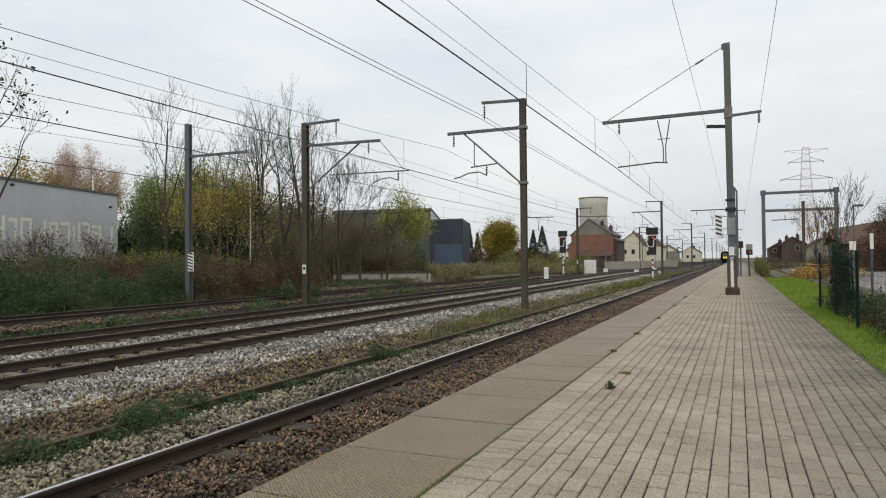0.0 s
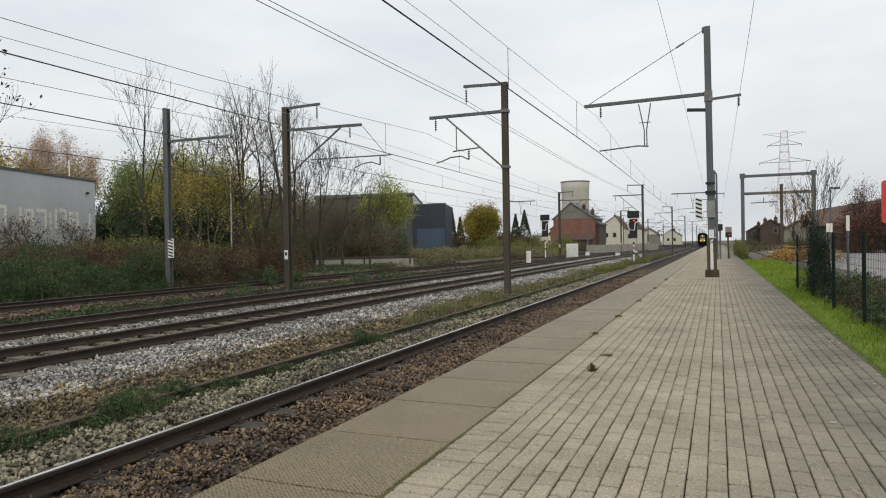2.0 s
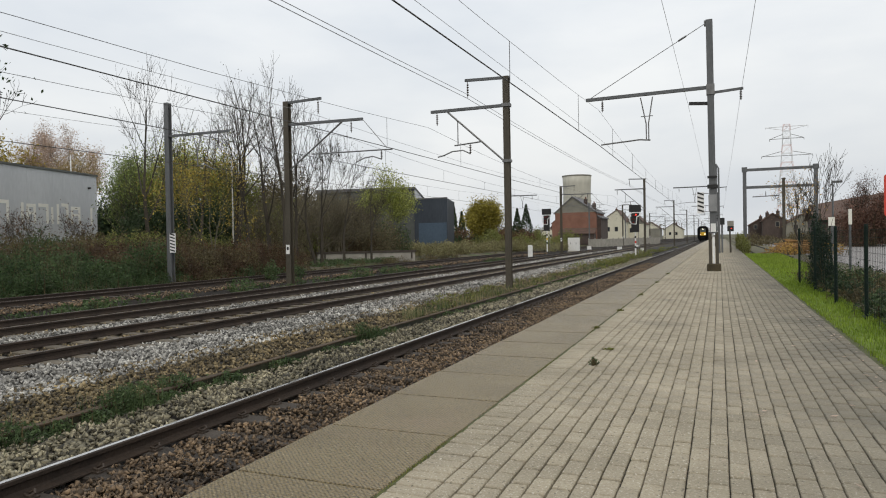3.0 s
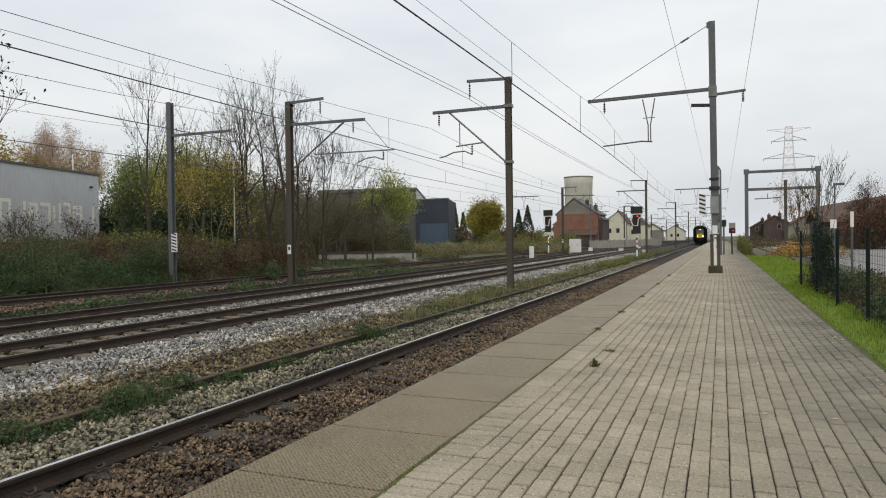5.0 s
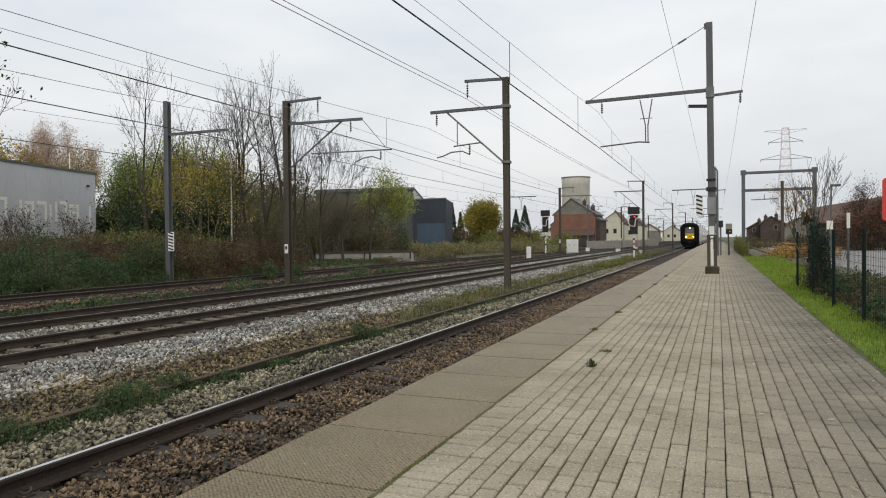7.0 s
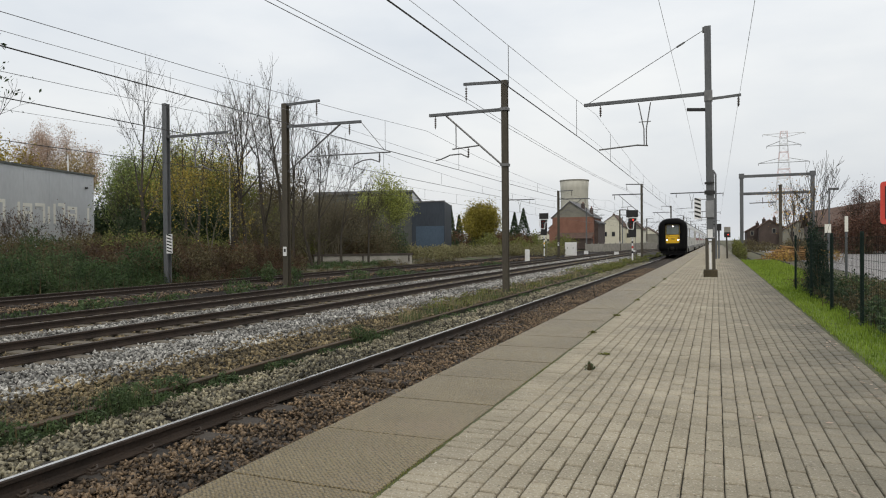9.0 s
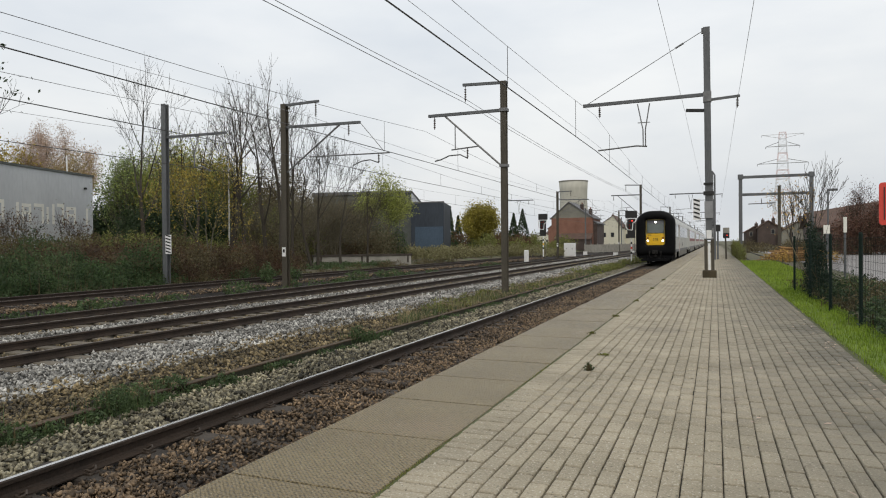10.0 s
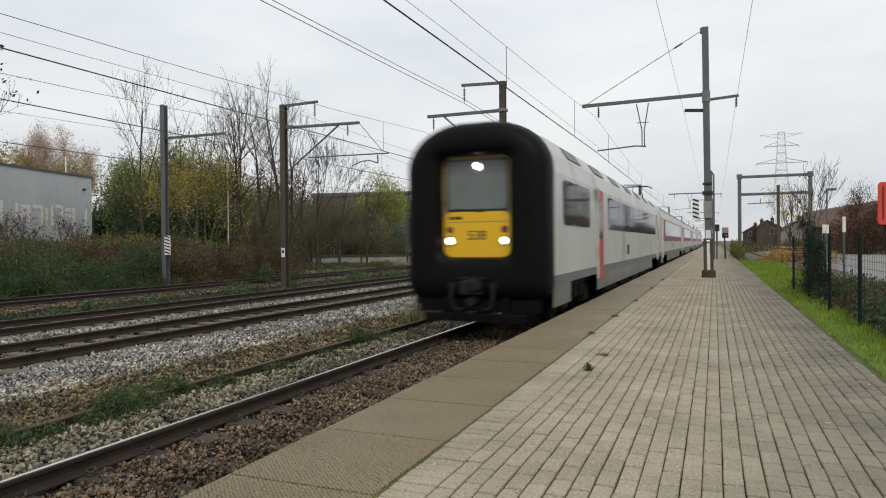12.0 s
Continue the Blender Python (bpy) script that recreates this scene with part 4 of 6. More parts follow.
def thicket(name, spots, material, label, per=260, size=0.07, stalks=True, category="shrubs"):
    """Leafy clumps: spots are (x, y, ground z, height, radius); uneven tops, gaps between clumps."""
    allp, low = [], []
    for x, y, z, h, r in spots:
        k = int(per * (0.4 + h) * (0.5 + r))
        c = rng.normal(0, 1, (k, 3)); c /= np.linalg.norm(c, axis=1)[:, None]
        c *= rng.uniform(0.45, 1.05, (k, 1)) ** 0.6
        lump = 1 + 0.35 * np.sin(c[:, 0] * 5 + x) * np.cos(c[:, 1] * 4 + y) + rng.normal(0, 0.1, k)
        p = c * lump[:, None] * np.array([r, r, h * 0.55]) + np.array([x, y, z + h * 0.5])
        allp.append(p[p[:, 2] > z - 0.05])
        m = max(6, int(12 * r))
        s = np.stack([x + rng.normal(0, r * 0.5, m), y + rng.normal(0, r * 0.5, m), np.full(m, z)], 1)
        low.append((s, np.full(m, h) * rng.uniform(0.8, 1.35, m)))
    p = np.concatenate(allp)
    sets = leaves(p, rng.uniform(0.6, 1.4, len(p)) * size)
    ob = cloud(name, *sets, material, "stuff", None, label, category)
    if stalks:
        s = np.concatenate([a for a, _ in low]); h = np.concatenate([c for _, c in low])
        v, f = blades(s, h, np.full(len(s), 0.035), 0.5)
        cloud("stalks", v, f, L_BROWN, "", ob)
    return ob


R = random.Random(11)
# bank beside the outer track
def scatter(n, x0, x1, y0, y1, h0, h1, r0, r1, z=-0.5):
    return [(R.uniform(x0, x1), R.uniform(y0, y1), z, R.uniform(h0, h1), R.uniform(r0, r1)) for _ in range(n)]


def screened(spots):
    """Keeps the mown strip before the low wall free."""
    return [s for s in spots if s[0] < -0.68 * s[1] or s[1] > 52]


thicket("bramble", scatter(36, -31, -25.6, 9, 25, 0.6, 2.2, 0.7, 1.4, -0.6), L_GREEN, "green bramble mounds on the railway bank", 460, 0.06)
thicket("bramble", scatter(14, -29.5, -25.4, 12, 24, 1.0, 1.7, 0.7, 1.2, -0.5), L_WEED, "fresh green bramble tips on the railway bank", 110, 0.055)
thicket("bramble", scatter(60, -26.2, -24.5, 9, 27, 0.4, 1.0, 0.35, 0.7, -0.8), L_GREEN, "low green brambles at the foot of the bank", 420, 0.05)
thicket("russet_undergrowth", scatter(40, -26.2, -24.6, 26, 36, 0.4, 1.0, 0.35, 0.6, -0.8), L_RUSTD, "low russet weeds at the foot of the bank", 420, 0.05)
thicket("grass_strip", scatter(60, -30.5, -24.8, 39, 50, 0.15, 0.4, 0.5, 0.9, -0.55), L_WEED, "green grass strip before the low wall", 240, 0.06, category="grass")
thicket("russet_undergrowth", scatter(50, -44, -28, 17, 30, 1.1, 2.2, 0.9, 1.5), L_RUSTD, "dark red-brown undergrowth above the brambles", 170, 0.075)
thicket("undergrowth", screened(scatter(80, -33, -25.2, 25, 44, 0.7, 1.8, 0.6, 1.1)), L_BROWN, "brown withered undergrowth on the railway bank", 260, 0.06)
thicket("russet_undergrowth", screened(scatter(44, -33, -25.4, 25, 40, 0.8, 1.7, 0.6, 1.1)), L_RUSTD, "dark russet undergrowth on the railway bank", 240, 0.06)
thicket("undergrowth", scatter(44, -46, -32, 26, 40, 1.3, 2.6, 0.9, 1.5), L_BROWN, "brown withered undergrowth before the hall", 150, 0.085)
thicket("russet_shrubs", scatter(14, -36, -27, 27, 36, 1.0, 2.2, 0.7, 1.1), L_RUST, "russet autumn shrubs on the bank", 140, 0.07)
thicket("dark_shrub", [(-26.2, 33.4, -0.5, 1.5, 0.8), (-27.0, 34.6, -0.5, 1.8, 0.9), (-26.3, 35.6, -0.5, 1.5, 0.8)], L_RUSTD, "dark brown leafless shrub beside the rail", 700, 0.045)
thicket("olive_shrubs", scatter(34, -46, -31, 30, 42, 1.5, 2.7, 0.9, 1.4), L_OLIVE, "olive green shrubs behind the mast", 130, 0.08)
thicket("green_shrubs", scatter(16, -46, -33, 28, 40, 1.4, 2.5, 0.8, 1.3), L_GREEN, "dark green shrubs among the undergrowth", 150, 0.08)
thicket("dark_hedge", scatter(40, -46.6, -36, 41.5, 44.0, 3.0, 4.8, 1.1, 1.7, -0.3), L_DEEP, "dark green hedge beside the white hall", 150, 0.12, False)
thicket("dark_hedge", scatter(34, -64, -55, 52.5, 55.5, 3.6, 6.8, 1.2, 1.8, -0.3), L_DEEP, "dark green shrubs behind the white hall", 80, 0.17, False)
thicket("brown_thicket", screened(scatter(40, -34, -26.5, 40, 56, 1.8, 3.8, 1.0, 1.6, -0.4)), L_TAN, "brown leafless thicket behind the tracks", 120, 0.07)
thicket("russet_shrubs", scatter(16, -34, -29, 52, 62, 1.4, 2.6, 0.9, 1.4, -0.4), L_RUST, "russet shrubs behind the low wall", 110, 0.09)
thicket("dry_grass_slope", scatter(80, -31, -24.6, 55, 100, 0.7, 1.5, 0.9, 1.5, -0.5), L_DRY, "dry yellow grass on the slope", 110, 0.11, category="grass")
thicket("weedy_verge", scatter(16, -34, -24.6, 46, 100, 0.3, 0.6, 0.8, 1.4, -0.5), L_WEED, "green weeds behind the outer track", 90, 0.09, category="weeds")
thicket("far_shrubs", scatter(26, -44, -24, 84, 120, 1.4, 3.2, 1.2, 2.0, -0.4), L_OLIVE, "olive shrubs in the distance beside the tracks", 110, 0.13, False)
thicket("far_shrubs", scatter(16, -46, -26, 86, 116, 1.6, 3.6, 1.2, 2.0, -0.4), L_RUST, "russet shrubs in the distance beside the tracks", 110, 0.13, False)
thicket("far_shrubs", scatter(10, -44, -33, 84, 96, 1.6, 3.0, 1.2, 1.8, -0.4), L_DEEP, "dark green shrubs near the navy hall", 110, 0.13, False)
thicket("far_shrubs", scatter(12, -26, -19.2, 76, 96, 0.8, 1.9, 0.8, 1.3, -0.6), L_DRY, "yellowing shrubs by the signal", 70, 0.14, False)
thicket("distant_woods", [(R.uniform(-420, -40), R.uniform(330, 480), -0.3, R.uniform(5, 10), R.uniform(6, 11)) for _ in range(60)] +
        [(R.uniform(10, 190), R.uniform(240, 420), -0.3, R.uniform(4, 7), R.uniform(5, 9)) for _ in range(40)], L_BROWN, "distant wooded belt on the horizon", 10, 0.6, False, "woods")

thicket("rail_side_weeds", scatter(56, -25.4, -23.8, 25, 62, 0.25, 0.75, 0.3, 0.6, -0.85), L_BROWN, "withered weeds along the outer rail", 260, 0.045, category="weeds")
thicket("rail_side_weeds", scatter(60, -25.4, -23.9, 9, 34, 0.25, 0.8, 0.3, 0.6, -0.85), L_GREEN, "green weeds along the outer rail", 260, 0.045, category="weeds")
thicket("brown_thicket", screened(scatter(40, -43, -33.5, 50, 60, 3.2, 6.4, 1.0, 1.7, -0.4)), L_TAN, "tall brown thicket before the factory hall", 80, 0.075)
thicket("olive_thicket", scatter(14, -41, -33, 46, 52, 2.5, 5.0, 1.0, 1.7, -0.4), L_OLIVE, "olive thicket with thinning leaves", 90, 0.10)
thicket("brown_thicket", scatter(26, -50, -39.5, 55, 62, 6.5, 9.6, 1.7, 2.5, -0.4), L_BROWN, "tall brown thicket behind the bare trees", 55, 0.12)
thicket("olive_thicket", screened(scatter(22, -41, -34.5, 47, 52, 2.5, 5.6, 1.2, 1.9, -0.4)), L_OLIVE, "olive thicket behind the bare trees", 75, 0.10)
thicket("scrub", scatter(30, 3.5, 15, 70, 105, 0.7, 1.5, 0.8, 1.4, -0.15), L_BROWN, "brown scrub beyond the siding", 110, 0.11)
thicket("dark_hedge", scatter(24, -62, -40, 57, 63, 2.4, 4.4, 1.8, 2.6, -0.3), L_DEEP, "dark hedge closing the view behind the shrubs", 70, 0.2, False)
# bare ash trees, tall, behind the outer track
TREES = ((-39.6, 38, 17.0, 1), (-35.6, 39, 13.5, 2), (-28.8, 36, 14.0, 3), (-27.4, 38, 13.4, 4), (-30.7, 37, 15.0, 5), (-27.0, 42, 10.4, 6), (-26.9, 45, 9.0, 7), (-33.0, 40, 15.0, 8), (-25.6, 47, 8.0, 9), (-37.6, 40, 12.5, 10), (-29.8, 39.5, 15.0, 11), (-28.0, 40.5, 12.0, 12), (-26.2, 40, 9.5, 13))
for x, y, h, s in TREES:
    tree((x, y, -0.4), h, "slender bare tree on the bank beside the railway", 40 + s, M_BARK, L_BROWN, 120, 0.06, 4 if s in (2, 5, 8, 10, 11) else 5, 0.26, (1, 3), 0.065, group="bare trees behind the tracks", puff=0.25, start=0.335)
for i, (x, y, h) in enumerate(((-50.5, 36, 5.0), (-46.5, 36.5, 4.6), (-54, 37, 4.8))):
    tree((x, y, -0.4), h, "sparse reddish shrub before the warehouse", 90 + i, M_BARK, L_RUST, 420, 0.09, 3, 0.35, (2, 3), 0.14, stems=4, spread=0.3, name="shrub", group="reddish shrubs", puff=0.3)
tree((-30.3, 18.8, -0.4), 13.5, "bare tree keeping a few dark leaves", 71, M_BARK, L_DEEP, 280, 0.11, 4, 0.3, (1, 3), puff=0.3)
# leafy trees
for x, y, h, leaf, n, sd, lab in ((-51.6, 46.5, 9.6, L_MIDG, 5600, 22, "tall green shrub with thinning leaves beside the hall"), (-49.0, 46, 10.6, L_MIDG, 5600, 21, "tall green shrub with thinning leaves beside the hall"),
                                  (-46.6, 46.5, 8.2, L_LIME, 5600, 53, "olive shrub behind the bare tree"), (-44.2, 46, 9.6, L_LIME, 6200, 51, "tall green shrub with yellowing leaves"),
                                  (-42.0, 45, 10.0, L_LIME, 6200, 23, "tall yellowing shrub behind the mast"), (-39.6, 45, 9.4, L_LIME, 5600, 52, "tall yellowing shrub behind the mast"),
                                  (-37.4, 45.5, 8.4, L_OLIVE, 5200, 24, "brownish olive shrub behind the mast")):
    tree((x, y, -0.3), h * 1.3, lab, sd, M_BARKG, leaf, n, 0.105, 3, 0.5, (2, 4), 0.12, stems=7, spread=0.13, name="shrub", puff=0.42, start=0.30)
for i, (x, y, h) in enumerate(((-33.0, 42, 6.0), (-30.6, 43, 6.4), (-31.5, 49, 6.6), (-29.6, 53, 3.6), (-31.0, 47, 7.0), (-32.2, 51, 7.4), (-30.2, 49.5, 6.8), (-32.8, 56, 7.4), (-30.6, 55, 6.4), (-33.6, 60, 7.8), (-33.5, 55, 6.2), (-35.0, 48, 6.8), (-43.5, 60, 8.5), (-40.5, 61, 8.8), (-37.5, 60, 8.2), (-41.8, 56, 8.0), (-38.5, 55, 7.6), (-36.2, 53, 7.0), (-46.5, 61, 8.6))):
    tree((x, y, -0.4), h, "leafless brown shrub with dense twigs", 60 + i, M_TWIG, L_TAN, 800, 0.06, 3, 0.3, (2, 4), 0.16, stems=5, spread=0.35, name="shrub", group="leafless shrubs behind the tracks", puff=0.35)
tree((-29.9, 34, -0.4), 7.0, "young tree with golden yellow leaves", 25, M_BARKG, L_YELLOW, 3400, 0.08, 4, 0.3, (1, 3), stems=3, spread=0.14, puff=0.5)
tree((-29.4, 58, -0.4), 8.6, "yellow-green willow-like tree before the hall", 26, M_BARKG, L_LIME, 8500, 0.10, 4, 0.45, (1, 3), stems=5, spread=0.14, puff=0.4)
thicket("green_shrubs", scatter(9, -31, -27.5, 56, 60, 1.6, 3.4, 0.8, 1.3, -0.4), L_GREEN, "green shrubs at the foot of the willow-like tree", 120, 0.09)
tree((-31.2, 55, -0.4), 6.4, "small brown leafless tree", 27, M_BARK, L_BROWN, 1500, 0.08, 4, 0.3, (1, 3), stems=3, spread=0.3, puff=0.4)
tree((-32.3, 95, -0.3), 13.6, "rounded yellow-green tree before the houses", 28, M_BARKG, L_GOLD, 20000, 0.155, 4, 0.35, (1, 2), stems=8, spread=0.12, puff=0.42, start=0.19)
tree((-33.6, 95.5, -0.3), 10.5, "rounded golden tree before the houses", 29, M_BARKG, L_GOLD, 12000, 0.15, 4, 0.3, (1, 2), stems=7, spread=0.15, puff=0.45, start=0.19)
for x, y, h, s in ((-114, 80, 18.5, 31), (-109, 81, 19.5, 36), (-104, 80, 21, 32), (-100, 81, 19.5, 33)):
    tree((x, y, -0.3), h, "faded pinkish birch behind the white hall", s, M_TWIG, L_PINK, 11000, 0.12, 4, 0.6, (1, 3), 0.1, group="birches behind the hall", puff=0.55)
tree((-94.0, 76, -0.3), 14.5, "yellowing birch behind the white hall", 34, M_BARK, L_FADE, 9000, 0.16, 4, 0.5, (1, 3), 0.1, stems=3, spread=0.12, puff=0.7)

tree((-109.0, 70, -0.3), 21.5, "golden tree behind the white hall", 35, M_BARK, L_YELLOW, 6000, 0.25, 3, 0.3, stems=2, spread=0.15, puff=0.9)


def cypress(at, h, r):
    root = thing("cypress", at, "dark narrow cypress near distant houses", "tree", "cypresses")
    part("trunk", Build().tube((0, 0, -0.1), (0, 0, h * 0.6), 0.12, 0.05, 6), M_BARK, root)
    k = 2200
    z = rng.uniform(0.03, 1, k); a = rng.uniform(0, 6.28, k)
    rad = r * np.minimum(1, (1 - z) * 1.6 + 0.05) * np.minimum(1, z * 6 + 0.4) * rng.uniform(0.6, 1.05, k)
    cloud("crown", *leaves(np.stack([rad * np.cos(a), rad * np.sin(a), z * h], 1), rng.uniform(0.12, 0.26, k)), L_DEEP, "", root)


for c in (((-47.3, 120, -0.3), 8.6, 0.9), ((-46.0, 121, -0.3), 6.8, 0.9), ((-40.4, 140, -0.3), 7.9, 1.2), ((-38.4, 140, -0.3), 8.7, 1.4)):
    cypress(*c)


# ---------------------------------------------------------------- buildings
M_CLAD = mat("pale_grey_cladding", (0.45, 0.465, 0.48), (0.53, 0.545, 0.56), 0.25, 0.7, stretch=(1, 1, 0.3), fine=4)
M_CLADD = mat("grey_hall_cladding", (0.066, 0.072, 0.066), (0.112, 0.118, 0.108), 0.3, 0.7, stretch=(1, 1, 0.3), fine=4)
M_NAVY = mat("navy_cladding", (0.018, 0.024, 0.035), (0.035, 0.045, 0.06), 0.4, 0.6, stretch=(1, 1, 0.2), fine=5)
M_BLUE = mat("steel_blue_panel", (0.035, 0.06, 0.09), (0.055, 0.085, 0.125), 0.4, 0.6, fine=5)
M_BRICK = mat("red_brick", (0.165, 0.08, 0.055), (0.25, 0.125, 0.088), 0.8, 0.9, bump=0.3, fine=9)
M_BRICKD = mat("dark_brick", (0.05, 0.037, 0.032), (0.095, 0.07, 0.06), 0.8, 0.9, bump=0.3, fine=9)
M_GABLE = mat("grey_rendered_gable", (0.16, 0.155, 0.13), (0.25, 0.24, 0.20), 0.6, 0.9)
M_TILE = mat("brown_roof_tile", (0.07, 0.045, 0.035), (0.13, 0.08, 0.06), 1.2, 0.85, bump=0.4, fine=10)
M_SLATE = mat("grey_slate", (0.09, 0.09, 0.095), (0.15, 0.15, 0.155), 1.0, 0.7)
M_CREAM = mat("cream_render", (0.55, 0.53, 0.42), (0.66, 0.64, 0.53), 0.6, 0.85)
M_TOWER = mat("weathered_tower_concrete", (0.38, 0.37, 0.315), (0.50, 0.485, 0.42), 0.08, 0.9, fine=0.6, stretch=(1, 1, 0.3))
M_PANE = mat("house_window_glass", (0.02, 0.022, 0.025), (0.04, 0.043, 0.05), 1, 0.12)
M_FADED = mat("faded_white_lettering", (0.70, 0.685, 0.62), (0.80, 0.785, 0.72), 2, 0.8)

hall = thing("warehouse", (-59.0, 50, -0.3, 0, 0, 15), "pale grey clad warehouse with faded white lettering", "warehouse")
part("wall", Build().box(-40, 0, -70, 0, 0, 8.55), M_CLAD, hall)
part("parapet", Build().box(-40.1, 0.1, -70.1, 0.1, 8.55, 8.75), M_CLADD, hall)
part("roof", Build().box(-39.8, -0.2, -69.8, -0.2, 8.56, 8.6), M_SLATE, hall)
for i in range(22):
    part("panel_joint", Build().box(0.001, 0.012, -3.2 * i - 3.21, -3.2 * i - 3.195, 0, 8.5), M_CLAD, hall)
y = -0.8
for i in range(14):
    wd = R.uniform(0.9, 1.5)
    h = R.uniform(1.7, 2.0)
    b = Build().box(0.004, 0.03, y - 0.28, y, 3.6, 3.6 + h)
    if i % 3:
        b.box(0.004, 0.03, y - wd, y - 0.28, 3.6 + h - 0.3, 3.6 + h)
    if i % 2:
        b.box(0.004, 0.03, y - wd, y - wd + 0.26, 3.6, 3.6 + h - 0.3)
    if i % 4 == 1:
        b.box(0.004, 0.03, y - wd + 0.26, y - 0.28, 4.4, 4.65)
    part("faded_sign_bar", b, M_FADED, hall)
    y -= wd + 0.35
for yy, zz in ((-1.3, 7.2), (-14, 8.1)):
    part("wall_lamp", Build().box(0.0, 0.25, yy - 0.12, yy + 0.12, zz, zz + 0.2, c=0.03), M_BLACK, hall)
birch = thing("birch_sapling", (-33.4, 40, -0.4), "slender white birch stem among the shrubs", "tree")
part("trunk", Build().tube((0, 0, 0), (0.05, 0, 4), 0.06, 0.05, 8).tube((0.05, 0, 4), (0.02, 0, 8.2), 0.05, 0.03, 8), mat("birch_bark", (0.40, 0.39, 0.36), (0.58, 0.57, 0.54), 4, 0.8, dirt_glints=((0.06, 0.05, 0.045), 3.0, 0.6)), birch)
tagged(part("roof_mast", Build().tube((-62, 49.5, 8.2), (-62, 49.5, 10.6), 0.07, 0.05, 8), M_WHITE), "thin white mast standing on the warehouse roof", "mast")

hall2 = thing("factory_hall", (-37.0, 80, -0.3), "long grey factory hall behind the trees", "hall")
part("wall", Build().box(-15, 0, 0, 3.2, 0, 6.7), M_CLADD, hall2)
part("roof", Build().loft([[(-15.2, -0.2, 8.2), (0.2, -0.2, 8.2), (0.2, -0.2, 8.45), (-15.2, -0.2, 8.7)], [(-15.2, 3.5, 6.6), (0.2, 3.5, 6.6), (0.2, 3.5, 6.85), (-15.2, 3.5, 6.85)]]), M_SLATE, hall2)
part("gable", Build().loft([[(xx, 0, 5.0), (xx, 3.2, 5.0), (xx, 3.2, 6.6), (xx, 0, 8.2)] for xx in (0.004, 0.14)]), M_CLAD, hall2)
part("front_upper_wall", Build().box(-15, 0.0, -0.004, 0.15, 6.7, 8.2), M_CLADD, hall2)
blue = thing("navy_hall", (-36.6, 79, -0.3), "dark navy clad hall with a blue panel", "hall")
part("wall", Build().loft([[(0, 0, 0), (4.6, 0, 0), (3.7, 4.6, 0), (0, 4.6, 0)], [(0, 0, 6.7), (4.6, 0, 6.75), (3.7, 4.6, 6.5), (0, 4.6, 6.5)]]), M_NAVY, blue)
part("panel", Build().box(0.6, 4.5, -0.06, 0.0, 0, 3.65), M_BLUE, blue, "steel blue panel")
part("roof_edge", Build().box(-0.05, 4.65, -0.05, 0.05, 6.72, 6.87), M_SLATE, blue)
low = thing("low_wall", (-30, 46, -0.36, 0, 0, 44), "low pale concrete wall with dark coping", "wall")
part("wall", Build().box(0, 8.3, -0.1, 0.1, -0.2, 0.55), M_CONC, low)
part("coping", Build().box(-0.1, 8.4, -0.16, 0.16, 0.55, 0.72), M_SLEEP, low, "dark coping beam")
for x in (0.6, 4.0, 8.0):
    part("post", Build().box(x - 0.06, x + 0.06, -0.15, -0.101, 0, 0.6), M_SLEEP, low)


def gable_house(at, w, d, eave, ridge, wall, gab, roof, label, ox=0.0, chimneys=(), wins=()):
    """A house with its gable to -y; ox shifts the ridge."""
    h = thing("house", at, label, "house", "houses beside the railway")
    part("wall", Build().box(-w / 2, w / 2, 0, d, 0, eave), wall, h)
    part("gable", Build().loft([[(-w / 2, yy, eave), (w / 2, yy, eave), (ox, yy, ridge)] for yy in (0.0, d)]), gab, h)
    rf = Build()
    for sx in (-1, 1):
        ex = sx * (w / 2 + 0.3)
        e2 = eave - 0.25
        rf.loft([[(ox, yy, ridge + 0.02), (ex, yy, e2), (ex, yy, e2 + 0.18), (ox, yy, ridge + 0.22)] for yy in (-0.25, d + 0.25)])
    part("roof", rf, roof, h)
    for cx, cy, top in chimneys:
        c = part("chimney", Build().box(cx - 0.35, cx + 0.35, cy - 0.35, cy + 0.35, eave, top, c=0.04), M_BRICKD, h)
        part("pot", Build().tube((cx, cy, top), (cx, cy, top + 0.35), 0.14, 0.12, 8), M_BRICK, c)
    for wx, wz, ww, wh in wins:
        fr = part("window", Build().box(wx - ww / 2, wx + ww / 2, -0.06, 0.0, wz, wz + wh), M_GABLE, h)
        part("pane", Build().box(wx - ww / 2 + 0.1, wx + ww / 2 - 0.1, -0.075, -0.06, wz + 0.1, wz + wh - 0.1), M_PANE, fr)
    return h


brick_house = gable_house((-27.8, 140, -0.4), 8.6, 10, 6.7, 9.9, M_BRICK, M_GABLE, M_SLATE, "red brick house with grey gable and chimneys", -0.6, ((1.8, 2.0, 9.6), (3.4, 3.0, 8.6)), ())
part("lean_to", Build().box(-3.0, 4.2, -2.4, -0.02, 0, 2.2), M_BRICKD, brick_house, "dark brick lean-to")
part("lean_to_roof", Build().loft([[(xx, -2.7, 2.15), (xx, 0.0, 3.3), (xx, 0.0, 3.45), (xx, -2.7, 2.3)] for xx in (-3.2, 4.4)]), M_TILE, brick_house, "brown tiled lean-to roof")
gable_house((-25.0, 141, -0.4), 4.6, 9, 5.6, 7.4, M_BRICKD, M_BRICKD, M_SLATE, "dark brick house annex", -1.6, (), ((0.6, 2.5, 0.9, 1.3),))
